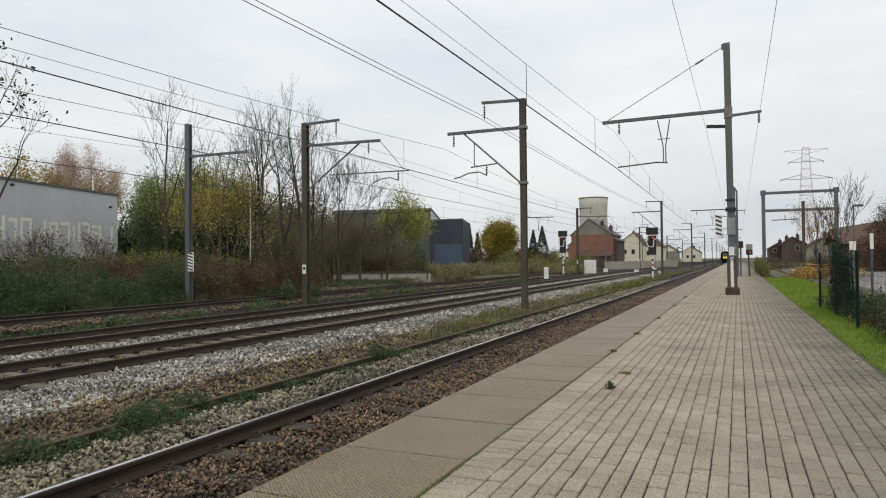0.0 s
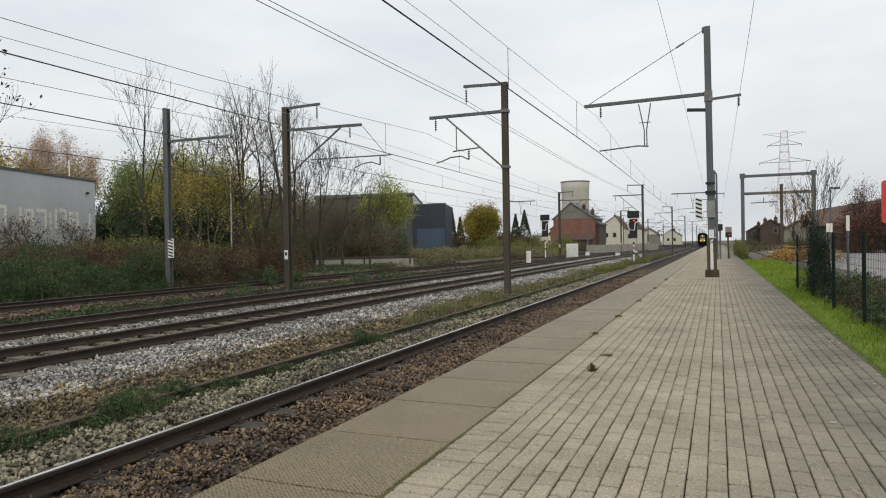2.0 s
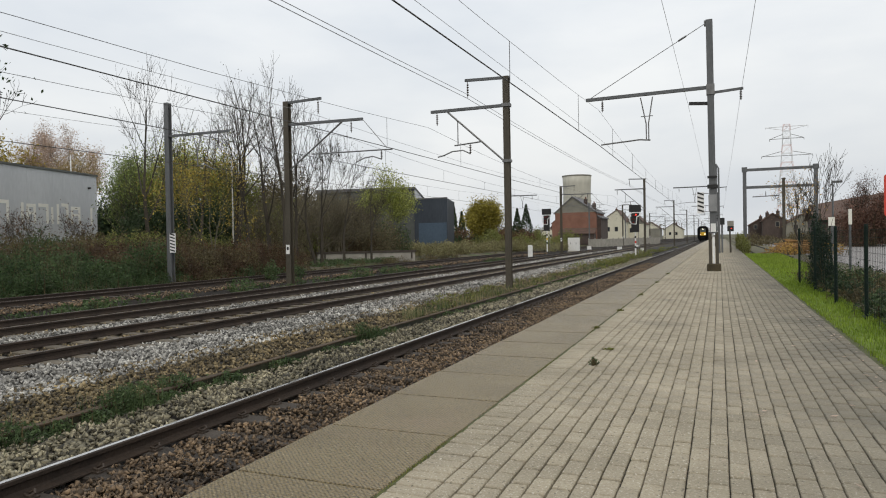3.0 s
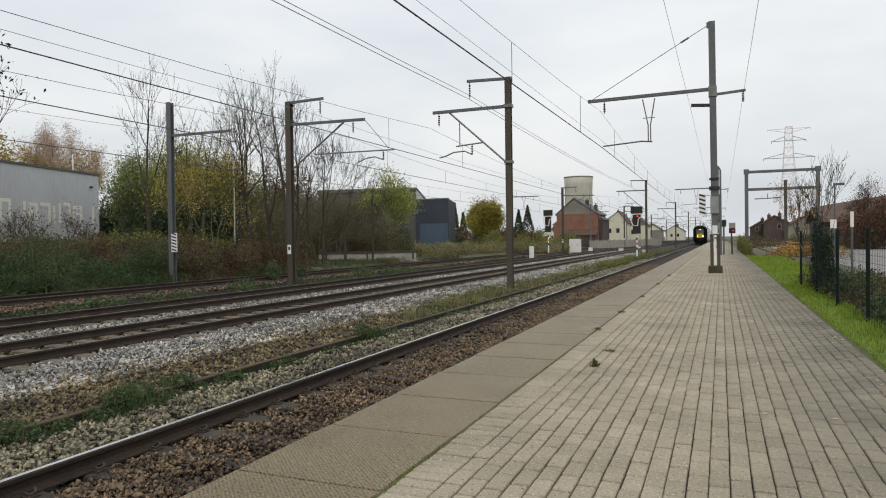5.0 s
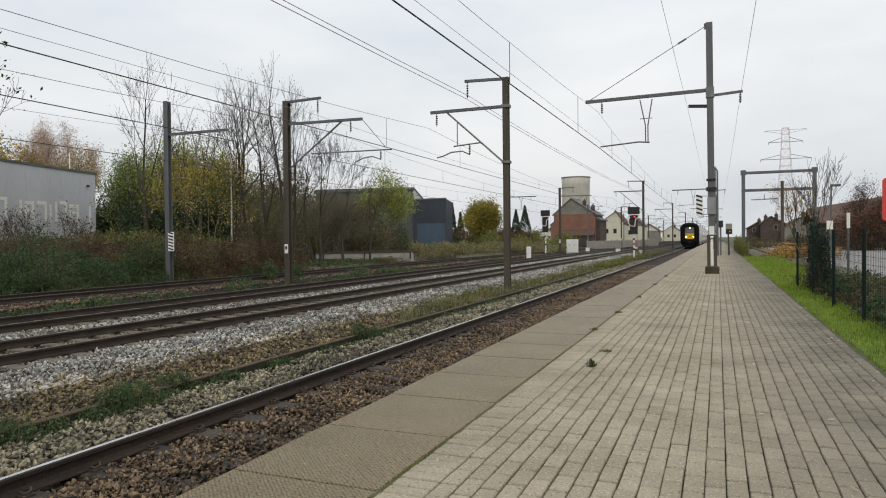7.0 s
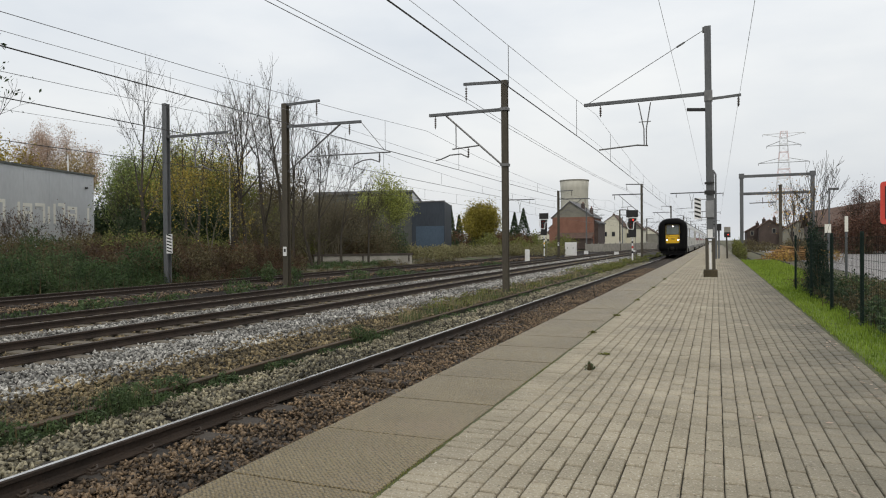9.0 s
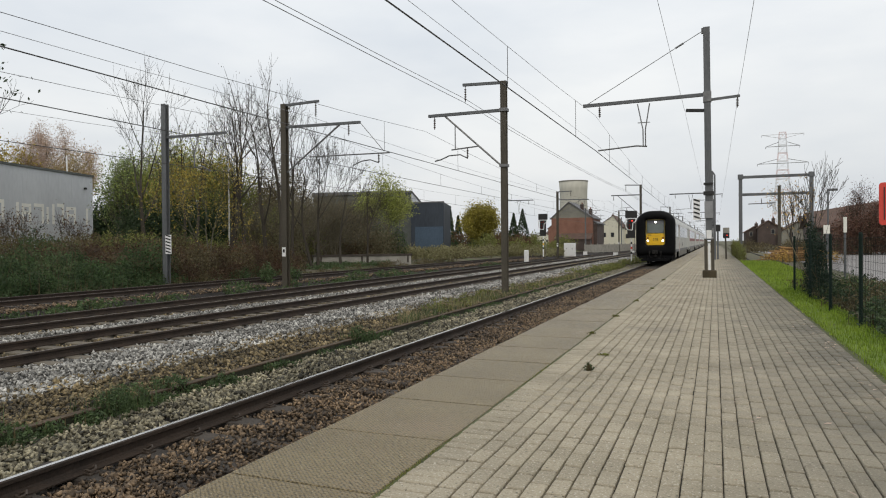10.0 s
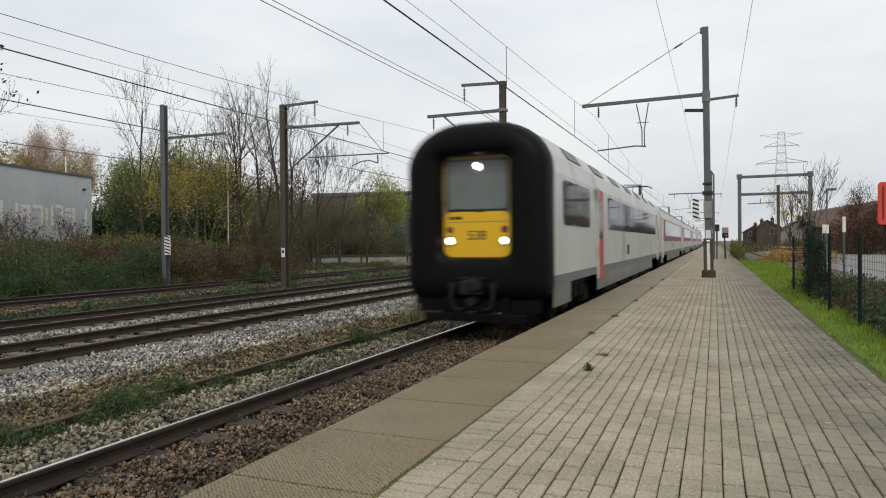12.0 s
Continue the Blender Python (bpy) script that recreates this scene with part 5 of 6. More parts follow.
gable_house((-29.5, 205, -0.4), 7.4, 12, 6.0, 9.4, M_CREAM, M_CREAM, M_TILE, "cream rendered house with brown roof", 1.2, ((0.6, 4, 9.9),), ((-1.4, 3.0, 1.0, 1.4), (1.0, 3.0, 1.0, 1.4)))
gable_house((-24.0, 212, -0.4), 6, 12, 5.2, 8.2, M_CREAM, M_GABLE, M_TILE, "pale house with brown roof", 0, ((0.6, 4, 8.6),), ((-1.0, 2.6, 1.0, 1.4),))
gable_house((-24.0, 262, -0.4), 7, 10, 4.2, 6.6, M_GABLE, M_CREAM, M_TILE, "distant cream house with brown roof", 0)
gable_house((-40.0, 190, -0.4), 9, 10, 5.6, 9.0, M_BRICK, M_BRICK, M_TILE, "distant brick house with tiled roof", 0)
# right-hand side houses
gable_house((10.9, 160, -0.2), 4.6, 12, 4.2, 5.6, M_BRICKD, M_BRICKD, M_TILE, "dark brick house beyond the siding", -0.3, ((0.9, 3, 6.3), (-1.2, 3, 6.0)), ((0.6, 2.8, 0.8, 1.1),))
gable_house((8.0, 164, -0.2), 3.4, 12, 3.4, 4.6, M_BRICKD, M_BRICKD, M_TILE, "low dark brick house beyond the siding", 0.4, ((0.6, 3, 5.3),), ((-0.6, 2.4, 0.7, 1.0),))
gable_house((16.0, 158, -0.2), 6.0, 12, 3.4, 5.2, M_GABLE, M_GABLE, M_TILE, "pale rendered house behind bare trees", 0, ((0.8, 3, 6.6),), ((-1.2, 2.0, 0.9, 1.2),))
for i in range(9):
    gable_house((-70 + 13.5 * i + R.uniform(-2, 2) if i < 5 else 20 + 9 * (i - 5), 300 + R.uniform(-20, 30), -0.2), R.uniform(6, 8), 10, R.uniform(2.8, 3.8), R.uniform(4.8, 6.2), R.choice((M_CREAM, M_CREAM, M_GABLE)), R.choice((M_GABLE, M_CREAM)), M_TILE, "distant village house with tiled roof", 0, ((1.0, 3, 6.4),), ((-1.2, 1.4, 0.9, 1.2), (1.2, 1.4, 0.9, 1.2)))
bar = thing("low_house", (9.6, 84, -0.2), "long low brick house under a brown tiled roof", "house")
part("wall", Build().box(0.4, 24, 0, 9, 0, 3.0), M_BRICKD, bar)
part("roof", Build().loft([[(0.0, -0.5, 2.8), (0.0, 4.5, 4.6), (0.0, 9.5, 2.8), (0.0, 4.5, 4.4)], [(24.4, -0.5, 2.8), (24.4, 4.5, 8.4), (24.4, 9.5, 2.8), (24.4, 4.5, 8.2)]]), M_TILE, bar)
for i in range(7):
    x = 2.0 + 3.0 * i
    fr = part("window", Build().box(x - 0.6, x + 0.6, -0.06, 0, 1.0, 2.2), M_GABLE, bar)
    part("pane", Build().box(x - 0.52, x + 0.52, -0.08, -0.06, 1.08, 2.12), M_PANE, fr)

# cooling tower far off
tw = Build()
N = 40
prof = [(8.6, -0.3), (7.5, 8), (6.85, 16), (6.6, 22), (6.75, 27), (7.0, 31.2), (6.75, 31.2), (6.4, 24), (6.5, 14)]
tw.loft([[(r * math.cos(2 * math.pi * i / N), r * math.sin(2 * math.pi * i / N), z) for i in range(N)] for r, z in prof], 0, True, (True, False))
tower = thing("cooling_tower", (-64.6, 330, 0), "weathered beige concrete cooling tower behind houses", "cooling tower")
part("shell", tw, M_TOWER, tower, smooth=True)
part("rim", Build().loft([[(r * math.cos(2 * math.pi * i / N), r * math.sin(2 * math.pi * i / N), z) for i in range(N)] for r, z in ((7.05, 30.7), (7.12, 30.8), (7.12, 31.25), (6.7, 31.25))], 0, True, (False, False)), M_GABLE, tower)


# ---------------------------------------------------------------- signals, posts, gantry, pylon
def signal(at, label, lamp, band):
    s = thing("signal", at, label, "railway signal", "railway signals")
    part("post", Build().tube((0, 0.1, -0.75), (0, 0.1, 1.75), 0.07, 0.07, 8), M_WHITE, s)
    for i in range(3):
        part("post_band", Build().tube((0, 0.1, 0.1 + 0.45 * i), (0, 0.1, 0.3 + 0.45 * i), 0.075, 0.075, 8), band if i % 2 else M_BLACK, s)
    part("board", Build().box(-0.52, 0.52, -0.03, 0.03, 3.35, 4.0, c=0.02), M_BLACK, s)
    part("lamp_case", Build().box(-0.34, 0.34, -0.08, 0.12, 1.55, 3.4, c=0.03), M_BLACK, s)
    part("outline", Build().path([(-0.2, -0.1, 3.3), (-0.46, -0.1, 3.2), (-0.46, -0.1, 2.6), (-0.3, -0.1, 2.3), (0.1, -0.1, 2.25), (0.16, -0.1, 2.9), (0.46, -0.1, 3.05), (0.46, -0.1, 3.3), (-0.2, -0.1, 3.3)], 0.045, 5), M_WHITE, s, "white border line")
    for i, (x, z) in enumerate(((-0.12, 3.05), (-0.12, 2.7), (-0.12, 2.42), (0.1, 3.1))):
        h = part("lamp_hood", Build().tube((x, -0.08, z), (x, -0.22, z), 0.10, 0.10, 10), M_BLACK, s)
        part("lamp", Build().tube((x, -0.225, z), (x, -0.23, z), 0.08, 0.08, 10), lamp if i == 3 else M_TAIL, h)
    part("ladder", Build().tube((0.25, 0.25, -0.7), (0.25, 0.25, 2.2), 0.02).tube((-0.05, 0.25, -0.7), (-0.05, 0.25, 2.2), 0.02), M_STEEL, s)
    return s


signal((-7.02, 62.4, 0), "black railway signal with white outline and a red light", M_REDLAMP, M_RED)
signal((-17.7, 73, 0.38), "black railway signal with white outline between tracks", M_TAIL, M_YELLOW)
cab = thing("relay_cabinet", (-18.0, 89, -0.75), "white trackside relay cabinet", "cabinet")
part("body", Build().box(-0.75, 0.75, 0, 0.6, 0.1, 1.85, c=0.03), M_WHITE, cab)
for x in (-0.37, 0.37):
    d = part("door", Build().box(x - 0.34, x + 0.34, -0.025, 0, 0.2, 1.72), M_WHITE, cab)
    part("handle", Build().box(x - 0.02, x + 0.02, -0.05, -0.025, 1.0, 1.2), M_BLACK, d)
part("plinth", Build().box(-0.8, 0.8, -0.05, 0.65, -0.1, 0.1), M_CONC, cab)
mk = thing("marker_post", (-18.0, 67, -0.95), "short white concrete marker post", "marker post")
part("post", Build().box(-0.24, 0.24, -0.1, 0.1, 0, 1.38, c=0.06), M_WHITE, mk)
for x, y, h in ((-12.95, 96, 0.45), (-12.95, 118, 0.4), (-18.6, 104, 0.5), (-9.0, 88, 0.35)):
    mm = thing("point_motor_box", (x, y, -0.72), "small pale box beside the track", "trackside box", "trackside boxes")
    part("box", Build().box(-0.3, 0.3, -0.25, 0.25, -0.05, h, c=0.04), M_WHITE, mm)
    part("lid", Build().box(-0.33, 0.33, -0.28, 0.28, h, h + 0.05), M_CONC, mm)
fen = thing("concrete_fence", (-17.2, 118, -0.7), "pale concrete fence beside the yard", "fence")
for i in range(14):
    xa, ya = -4 + 0.62 * i, 3.0 * i
    part("fence_panel", Build().beam((xa, ya + 0.08, 0.72), (xa + 0.62, ya + 2.92, 0.72), 0.07, 1.44), M_CONC, fen)
    part("post", Build().box(xa - 0.08, xa + 0.08, ya - 0.08, ya + 0.08, -0.1, 1.62, c=0.02), M_CONC, fen)

post = thing("platform_post", (-0.02, 47, 0), "tall grey post carrying a striped board", "signal post")
part("pole", Build().tube((0, 0, -0.05), (0, 0, 5.5), 0.075, 0.06, 10).path([(0, 0, 5.5), (-0.1, 0, 5.68), (-0.28, 0, 5.7)], 0.05, 8), M_MASTG, post)
w, s = striped_board(0.42, 1.38, 5)
bd = part("board", w, M_WHITE, post, "white board with black slanting stripes", at=(-1.1, 0, 2.6))
part("stripes", s, M_BLACK, bd)
for z in (2.7, 3.9):
    part("bracket", Build().tube((-0.9, 0.02, z), (0, 0.02, z), 0.025), M_STEEL, post)
p2 = thing("platform_post", (0.16, 48, 0), "dark post with a small black box", "post")
part("pole", Build().tube((0, 0, -0.05), (0, 0, 1.9), 0.06, 0.06, 8), M_MASTG, p2)
part("box", Build().box(-0.16, 0.16, -0.12, 0.12, 1.85, 2.3, c=0.03), M_BLACK, p2)
p3 = thing("repeater_signal", (0.68, 48.5, 0), "low post with white plate and red lamp", "signal")
part("pole", Build().tube((0, 0, -0.05), (-0.05, 0, 1.6), 0.06, 0.05, 8), M_MASTB, p3)
part("plate", Build().box(-0.2, 0.2, -0.03, 0.03, 1.75, 2.1, c=0.03), M_CONC, p3)
part("case", Build().box(-0.2, 0.2, -0.08, 0.1, 1.4, 1.75, c=0.03), M_BLACK, p3)
part("lamp", Build().tube((0.05, -0.08, 1.58), (0.05, -0.12, 1.58), 0.04, 0.04, 12), M_REDLAMP, p3)

gan = thing("portal_gantry", (0, 62, -0.45), "grey steel portal gantry over the siding", "gantry")
for x in (2.0, 7.3):
    c = part("column", Build().box(x - 0.14, x + 0.14, -0.15, 0.15, -0.2, 7.2, c=0.02), M_MASTG, gan)
    part("base", Build().box(x - 0.35, x + 0.35, -0.35, 0.35, -0.3, 0.1, c=0.03), M_CONC, c)
for z in (7.02, 5.55):
    part("beam", Build().box(1.85, 7.5, -0.12, 0.12, z - 0.11, z + 0.11), M_MASTG, gan)
for x in (2.0, 7.3):
    part("head_plate", Build().box(x - 0.21, x + 0.21, -0.2, 0.2, 6.86, 7.26, c=0.02), M_MASTG, gan)
for x in (3.6, 5.0):
    part("insulator", insulator(Build(), (x, 0, 5.2), 0.5), M_INSUL, gan)
part("lower_arm", Build().beam((2.6, 0, 4.75), (4.6, 0, 4.8), 0.06, 0.08), M_STEEL, gan)
pst = thing("rusty_post", (4.38, 55, -0.3), "rusty brown steel post beside the siding", "post")
part("column", hbeam(Build(), 5.5, 0.2), M_MASTB, pst)
part("cap", Build().box(-0.13, 0.13, -0.13, 0.13, 5.5, 5.56), M_MASTB, pst)


def pylon(at):
    p = thing("power_pylon", at, "tall red and white lattice power pylon far away", "pylon")
    H = 62
    # both paints are paled: the haze of distance is put into the colour
    red = mat("hazed_pylon_red", (0.66, 0.47, 0.45), (0.74, 0.55, 0.53), 0.2, 0.7)
    wht = mat("hazed_pylon_white", (0.62, 0.63, 0.64), (0.70, 0.71, 0.72), 0.2, 0.7)
    wd = lambda z: 4.6 * (1 - z / H) ** 1.3 + 1.7
    zs = [0, 9, 17, 24, 30, 36, 41, 46, 50.5, 55, 58.5, H]
    for k, (a, c) in enumerate(zip(zs, zs[1:])):
        b = Build()
        A, C = wd(a), wd(c)
        for sx, sy in ((-1, -1), (1, -1), (1, 1), (-1, 1)):
            b.tube((sx * A, sy * A, a), (sx * C, sy * C, c), 0.10, 0.10, 4)
        for sy in (-1, 1):
            b.tube((-A, sy * A, a), (C, sy * C, c), 0.04, 0.04, 4).tube((A, sy * A, a), (-C, sy * C, c), 0.04, 0.04, 4)
            b.tube((sy * A, -A, a), (sy * C, C, c), 0.035, 0.035, 4).tube((sy * A, A, a), (sy * C, -C, c), 0.035, 0.035, 4)
            b.tube((-C, sy * C, c), (C, sy * C, c), 0.12, 0.12, 4)
        part("section", b, red if k in (1, 3, 5, 7, 10) else wht, p)
    for z, w in ((61, 10.6), (54.3, 8.6), (44.8, 12.8)):
        for s in (-1, 1):
            b = Build().tube((0, 0, z), (s * w, 0, z), 0.16, 0.14, 4).tube((s * wd(z), 0, z + (-2.0 if z > 60 else 2.4)), (s * w, 0, z), 0.14, 0.12, 4)
            b.tube((s * w, 0, z), (s * w, 0, z - 1.2), 0.12, 0.12, 4)
            part("crossarm", b, M_STEEL if z < 60 else wht, p)
    return p


pylon((35.2, 420, -0.3))


# ---------------------------------------------------------------- beyond the platform: verge, fence, lot
sheet("asphalt_lot", [(60, -0.125), (4.9, -0.125)], [23.5, 95], M_ASPH, "pale grey asphalt lot beyond the fence", "parking lot")
sheet("verge_soil", [(4.2, -0.125), (1.9, -0.07)], [-6, 20, 48], M_EARTH, "dark weedy soil behind the fence", "ground")
sheet("grass_verge", [(2.05, -0.05), (1.425, -0.02)], [-6, 20, 44], M_LAWN, "bright green grass verge beside the platform", "grass")
k = 26000
gy = 5 + 39 * rng.uniform(0, 1, k) ** 1.8
gx = 1.385 + rng.uniform(0, 1, k) ** 1.3 * np.where(gy < 19.5, 0.72, 1.9)
cloud("verge_grass", *blades(np.stack([gx, gy, np.full(k, -0.06)], 1), rng.uniform(0.03, 0.085, k) * (1 + gy / 40), rng.uniform(0.006, 0.012, k) * (1 + gy / 12)), M_GRASS, "stuff", None, "short bright green grass beside the platform", "grass")
M_FENCE = mat("green_fence_coating", (0.003, 0.010, 0.007), (0.007, 0.018, 0.013), 5, 0.7)
M_FENCE.node_tree.nodes["Principled BSDF"].inputs["Specular IOR Level"].default_value = 0.2
fence = thing("mesh_fence", (0, 0, 0), "dark green wire mesh fence beside the verge", "fence")
FY = (6.0, 8.55, 11.1, 13.6, 16.1, 18.8)
for i, y in enumerate(FY):
    x = 1.95 - 0.012 * (y - 9)
    part("post", Build().tube((x, y, -0.3), (x, y, 1.30), 0.027, 0.027, 10).tube((x, y, 1.30), (x, y, 1.33), 0.03, 0.018, 10), M_FENCE, fence)
    if i:
        y0 = FY[i - 1]
        x0 = 1.95 - 0.012 * (y0 - 9)
        b = Build()
        for j in range(1, 26):
            u = j / 26
            b.tube((x0 + (x - x0) * u, y0 + (y - y0) * u, -0.08), (x0 + (x - x0) * u, y0 + (y - y0) * u, 1.25), 0.002, 0.002, 3)
        for j in range(13):
            z = -0.05 + j * 0.108
            b.tube((x0, y0, z), (x, y, z), 0.0026, 0.0026, 3)
        part("wire_panel", b, M_FENCE, fence)["kind"] = "stuff"
thicket("ivy_bush", [(2.03, 17.5, -0.15, 1.7, 0.13), (2.08, 17.0, 0.0, 1.4, 0.14), (2.1, 16.5, 0.2, 1.0, 0.14), (2.12, 15.9, -0.12, 0.7, 0.12)], L_IVY, "dark green ivy bush behind the mesh fence", 1400, 0.03)
thicket("fence_weeds", [(R.uniform(2.1, 4.4), R.uniform(8, 22), -0.12, R.uniform(0.12, 0.4), R.uniform(0.2, 0.5)) for _ in range(46)], L_BROWN, "low withered weeds growing behind the fence", 360, 0.035, category="weeds")
thicket("fence_weeds", [(R.uniform(2.1, 3.6), R.uniform(7, 20), -0.12, R.uniform(0.2, 0.55), R.uniform(0.2, 0.45)) for _ in range(34)], L_WEED, "green weeds growing behind the fence", 320, 0.035, category="weeds")
thicket("fence_weeds", [(R.uniform(2.1, 4.0), R.uniform(9, 20), -0.12, R.uniform(0.2, 0.5), R.uniform(0.2, 0.4)) for _ in range(16)], L_DEEP, "dark ground ivy behind the fence", 300, 0.04, category="weeds")
thicket("verge_hedge", [(R.uniform(1.5, 1.66), R.uniform(47, 66), -0.15, R.uniform(0.7, 1.35), R.uniform(0.15, 0.26)) for _ in range(30)], L_OLIVE, "overgrown olive hedge along the platform end", 300, 0.05)
thicket("leaf_heap", [(R.uniform(3.4, 6.4), R.uniform(44, 56), -0.15, R.uniform(0.3, 0.9), R.uniform(0.35, 0.7)) for _ in range(20)], L_ORANGE, "heap of orange autumn leaves on the cut branches", 90, 0.065)
pile = thing("branch_pile", (4.9, 49, -0.15), "pile of orange-brown cut branches beside the siding", "branch pile")
M_CUT = mat("orange_brown_cut_wood", (0.16, 0.085, 0.03), (0.34, 0.20, 0.08), 3, 0.9)
for i in range(46):
    an, ln, z = R.uniform(-0.5, 0.5), R.uniform(1.0, 2.6), R.uniform(0.03, 0.9)
    cx, cy = R.uniform(-1.5 + z, 1.5 - z), R.uniform(-4, 4)
    d = Vector((math.cos(an), math.sin(an) * 1.5, R.uniform(-0.12, 0.16))) * (ln / 2)
    c = Vector((cx, cy, max(z, abs(d.z) + 0.02)))
    part("branch", Build().tube(c - d, c + d, R.uniform(0.03, 0.07), 0.03, 6), M_CUT, pile)
tree((5.6, 57, -0.15), 6.2, "small tree with orange autumn leaves", 81, M_BARK, L_ORANGE, 520, 0.075, 4, 0.3, (1, 3), puff=0.4)
tree((4.8, 40, -0.15), 5.5, "bare young tree with upright stems beside the fence", 82, M_BARK, None, 0, 0.1, 4, 0.4, (1, 2), 0.06, stems=3, spread=0.2, r0=0.06, start=0.36)
tree((4.5, 46, -0.15), 5.4, "bare pollarded young tree", 83, M_BARK, L_ORANGE, 120, 0.08, 3, 0.6, (1, 2), 0.08, stems=3, spread=0.15, puff=0.3, r0=0.05)
tree((12.9, 72, -0.15), 6.3, "wine red tree losing its leaves before the low house", 84, M_BARK, L_WINE, 4200, 0.06, 4, 0.3, (2, 3), stems=3, spread=0.25, puff=0.35)
tree((16.4, 72, -0.15), 6.8, "wine red tree losing its leaves before the low house", 85, M_BARK, L_WINE, 4200, 0.06, 4, 0.3, (2, 3), stems=3, spread=0.25, puff=0.35)
thicket("wine_hedge", [(x, R.uniform(68, 72), -0.15, R.uniform(0.8, 1.1) * min(5.4, 3.4 + 0.3 * (x - 10)), R.uniform(0.8, 1.2)) for x in (10.2 + 16 * i / 44 for i in range(45))], L_WINE, "wine red hedge along the asphalt lot", 110, 0.10)
lamp = thing("street_lamp", (6.15, 45, -0.15), "slim grey street lamp beside the lot", "street lamp")
part("pole", Build().tube((0, 0, 0), (0, 0, 4.3), 0.06, 0.045, 8), M_MASTG, lamp)
part("head", Build().box(-0.05, 0.5, -0.1, 0.1, 4.25, 4.38, c=0.03), M_MASTG, lamp)
for x, y, h, pw, ph, lab in ((4.05, 30, 1.95, 0.22, 0.34, "small white sign on a grey post"), (3.12, 20, 1.95, 0.08, 0.4, "narrow white marker on a post")):
    sg = thing("sign_post", (x, y, -0.14), lab, "sign post", "posts behind the fence")
    part("pole", Build().tube((0, 0.03, 0), (0, 0.03, h), 0.03, 0.03, 8), M_MASTG, sg)
    part("plate", Build().box(-pw / 2, pw / 2, -0.015, 0.0, h - ph, h, c=0.004), M_FADED, sg)
rs = thing("red_sign", (2.62, 12.0, -0.1), "red sign with white bar on a post", "sign")
part("pole", Build().tube((0, 0.03, 0), (0, 0.03, 2.25), 0.03, 0.03, 8), M_MASTG, rs)
part("plate", Build().loft([[(a, c, d) for a, c, d in rrect(-0.3, 0.3, 1.54, 2.19, 0.05, yy)] for yy in (-0.02, 0.0)]), M_RED, rs, "red plate")
part("white_bar", Build().box(-0.17, 0.2, -0.025, -0.021, 1.72, 2.08), M_WHITE, rs)
part("inner_edge", Build().box(-0.24, -0.225, -0.026, -0.021, 1.62, 2.12), M_BLACK, rs)


# ---------------------------------------------------------------- weeds along the tracks
def weed_patch(spots, label, m=None, size=0.035, per=900):
    return thicket("weeds", spots, m or L_WEED, label, per, size, True, "weeds")


def weed_line(n, x0, x1, y0, y1, h0, h1, r0, r1, z):
    return [(R.uniform(x0, x1), y0 + (y1 - y0) * R.random() ** 1.4, z, R.uniform(h0, h1), R.uniform(r0, r1)) for _ in range(n)]


weed_patch([(-6.55, 5.8, -0.82, 0.34, 0.2), (-6.65, 6.15, -0.78, 0.3, 0.22), (-6.5, 5.45, -0.84, 0.2, 0.16), (-6.6, 4.55, -0.82, 0.26, 0.22), (-6.6, 4.0, -0.82, 0.3, 0.25),
            (-6.62, 11.7, -0.8, 0.36, 0.16), (-6.55, 12.1, -0.8, 0.22, 0.15), (-6.75, 6.9, -0.7, 0.16, 0.25)], "leafy green weeds growing at the kerb", None, 0.022, 1300)
cloud("weed_blades", *blades(np.stack([rng.normal(-6.62, 0.16, 700), rng.choice([5.8, 5.95, 4.3, 11.75], 700) + rng.normal(0, 0.16, 700), np.full(700, -0.82)], 1), rng.uniform(0.15, 0.5, 700), rng.uniform(0.007, 0.014, 700), 0.7),
      L_WEED, "stuff", None, "narrow green weed leaves at the kerb", "weeds")
weed_patch(weed_line(30, -7.9, -6.75, 17, 34, 0.1, 0.3, 0.15, 0.35, -0.7), "olive weeds round the mast foot", L_OLIVE, 0.035, 170)
for n, mt, tall, lab in ((1800, L_DRY, 0.40, "pale dry grass tufts along the kerb"), (2600, L_WEED, 0.34, "green grass tufts along the kerb")):
    cy = 14 + 60 * rng.uniform(0, 1, 70) ** 1.4
    c = rng.integers(0, 70, n)
    gy = cy[c] + rng.normal(0, 0.25, n)
    gx = -6.75 - np.abs(rng.normal(0, 0.16, n)) * np.where(gy > 15, 2.4, 1.0)
    cloud("kerb_grass", *blades(np.stack([gx, gy, np.full(n, -0.72)], 1), rng.uniform(0.3, 1, n) * tall, rng.uniform(0.006, 0.012, n) * (1 + gy / 18), 0.7), mt, "stuff", None, lab, "grass")
weed_patch(weed_line(80, -6.6, -6.45, 4.5, 40, 0.06, 0.17, 0.10, 0.28, -0.80), "moss and weeds in the ditch beside the kerb", L_WEED, 0.025, 600)
weed_patch(weed_line(50, -8.2, -6.3, 40, 110, 0.15, 0.5, 0.3, 0.6, -0.75), "tall olive weeds along the kerb farther on", L_OLIVE, 0.07, 120)
weed_patch(weed_line(40, -19.4, -16.8, 10, 60, 0.15, 0.5, 0.3, 0.6, -0.93), "weeds between the tracks", L_WEED, 0.06, 220)
weed_patch([(-20.6, 27.5, -0.7, 0.9, 0.35), (-20.2, 29.0, -0.7, 0.7, 0.4), (-18.4, 22.5, -0.9, 0.6, 0.6), (-18.6, 33, -0.9, 0.6, 0.7), (-18.6, 37, -0.9, 0.5, 0.9)], "tall green weeds beside the outer rail", L_WEED, 0.06, 500)
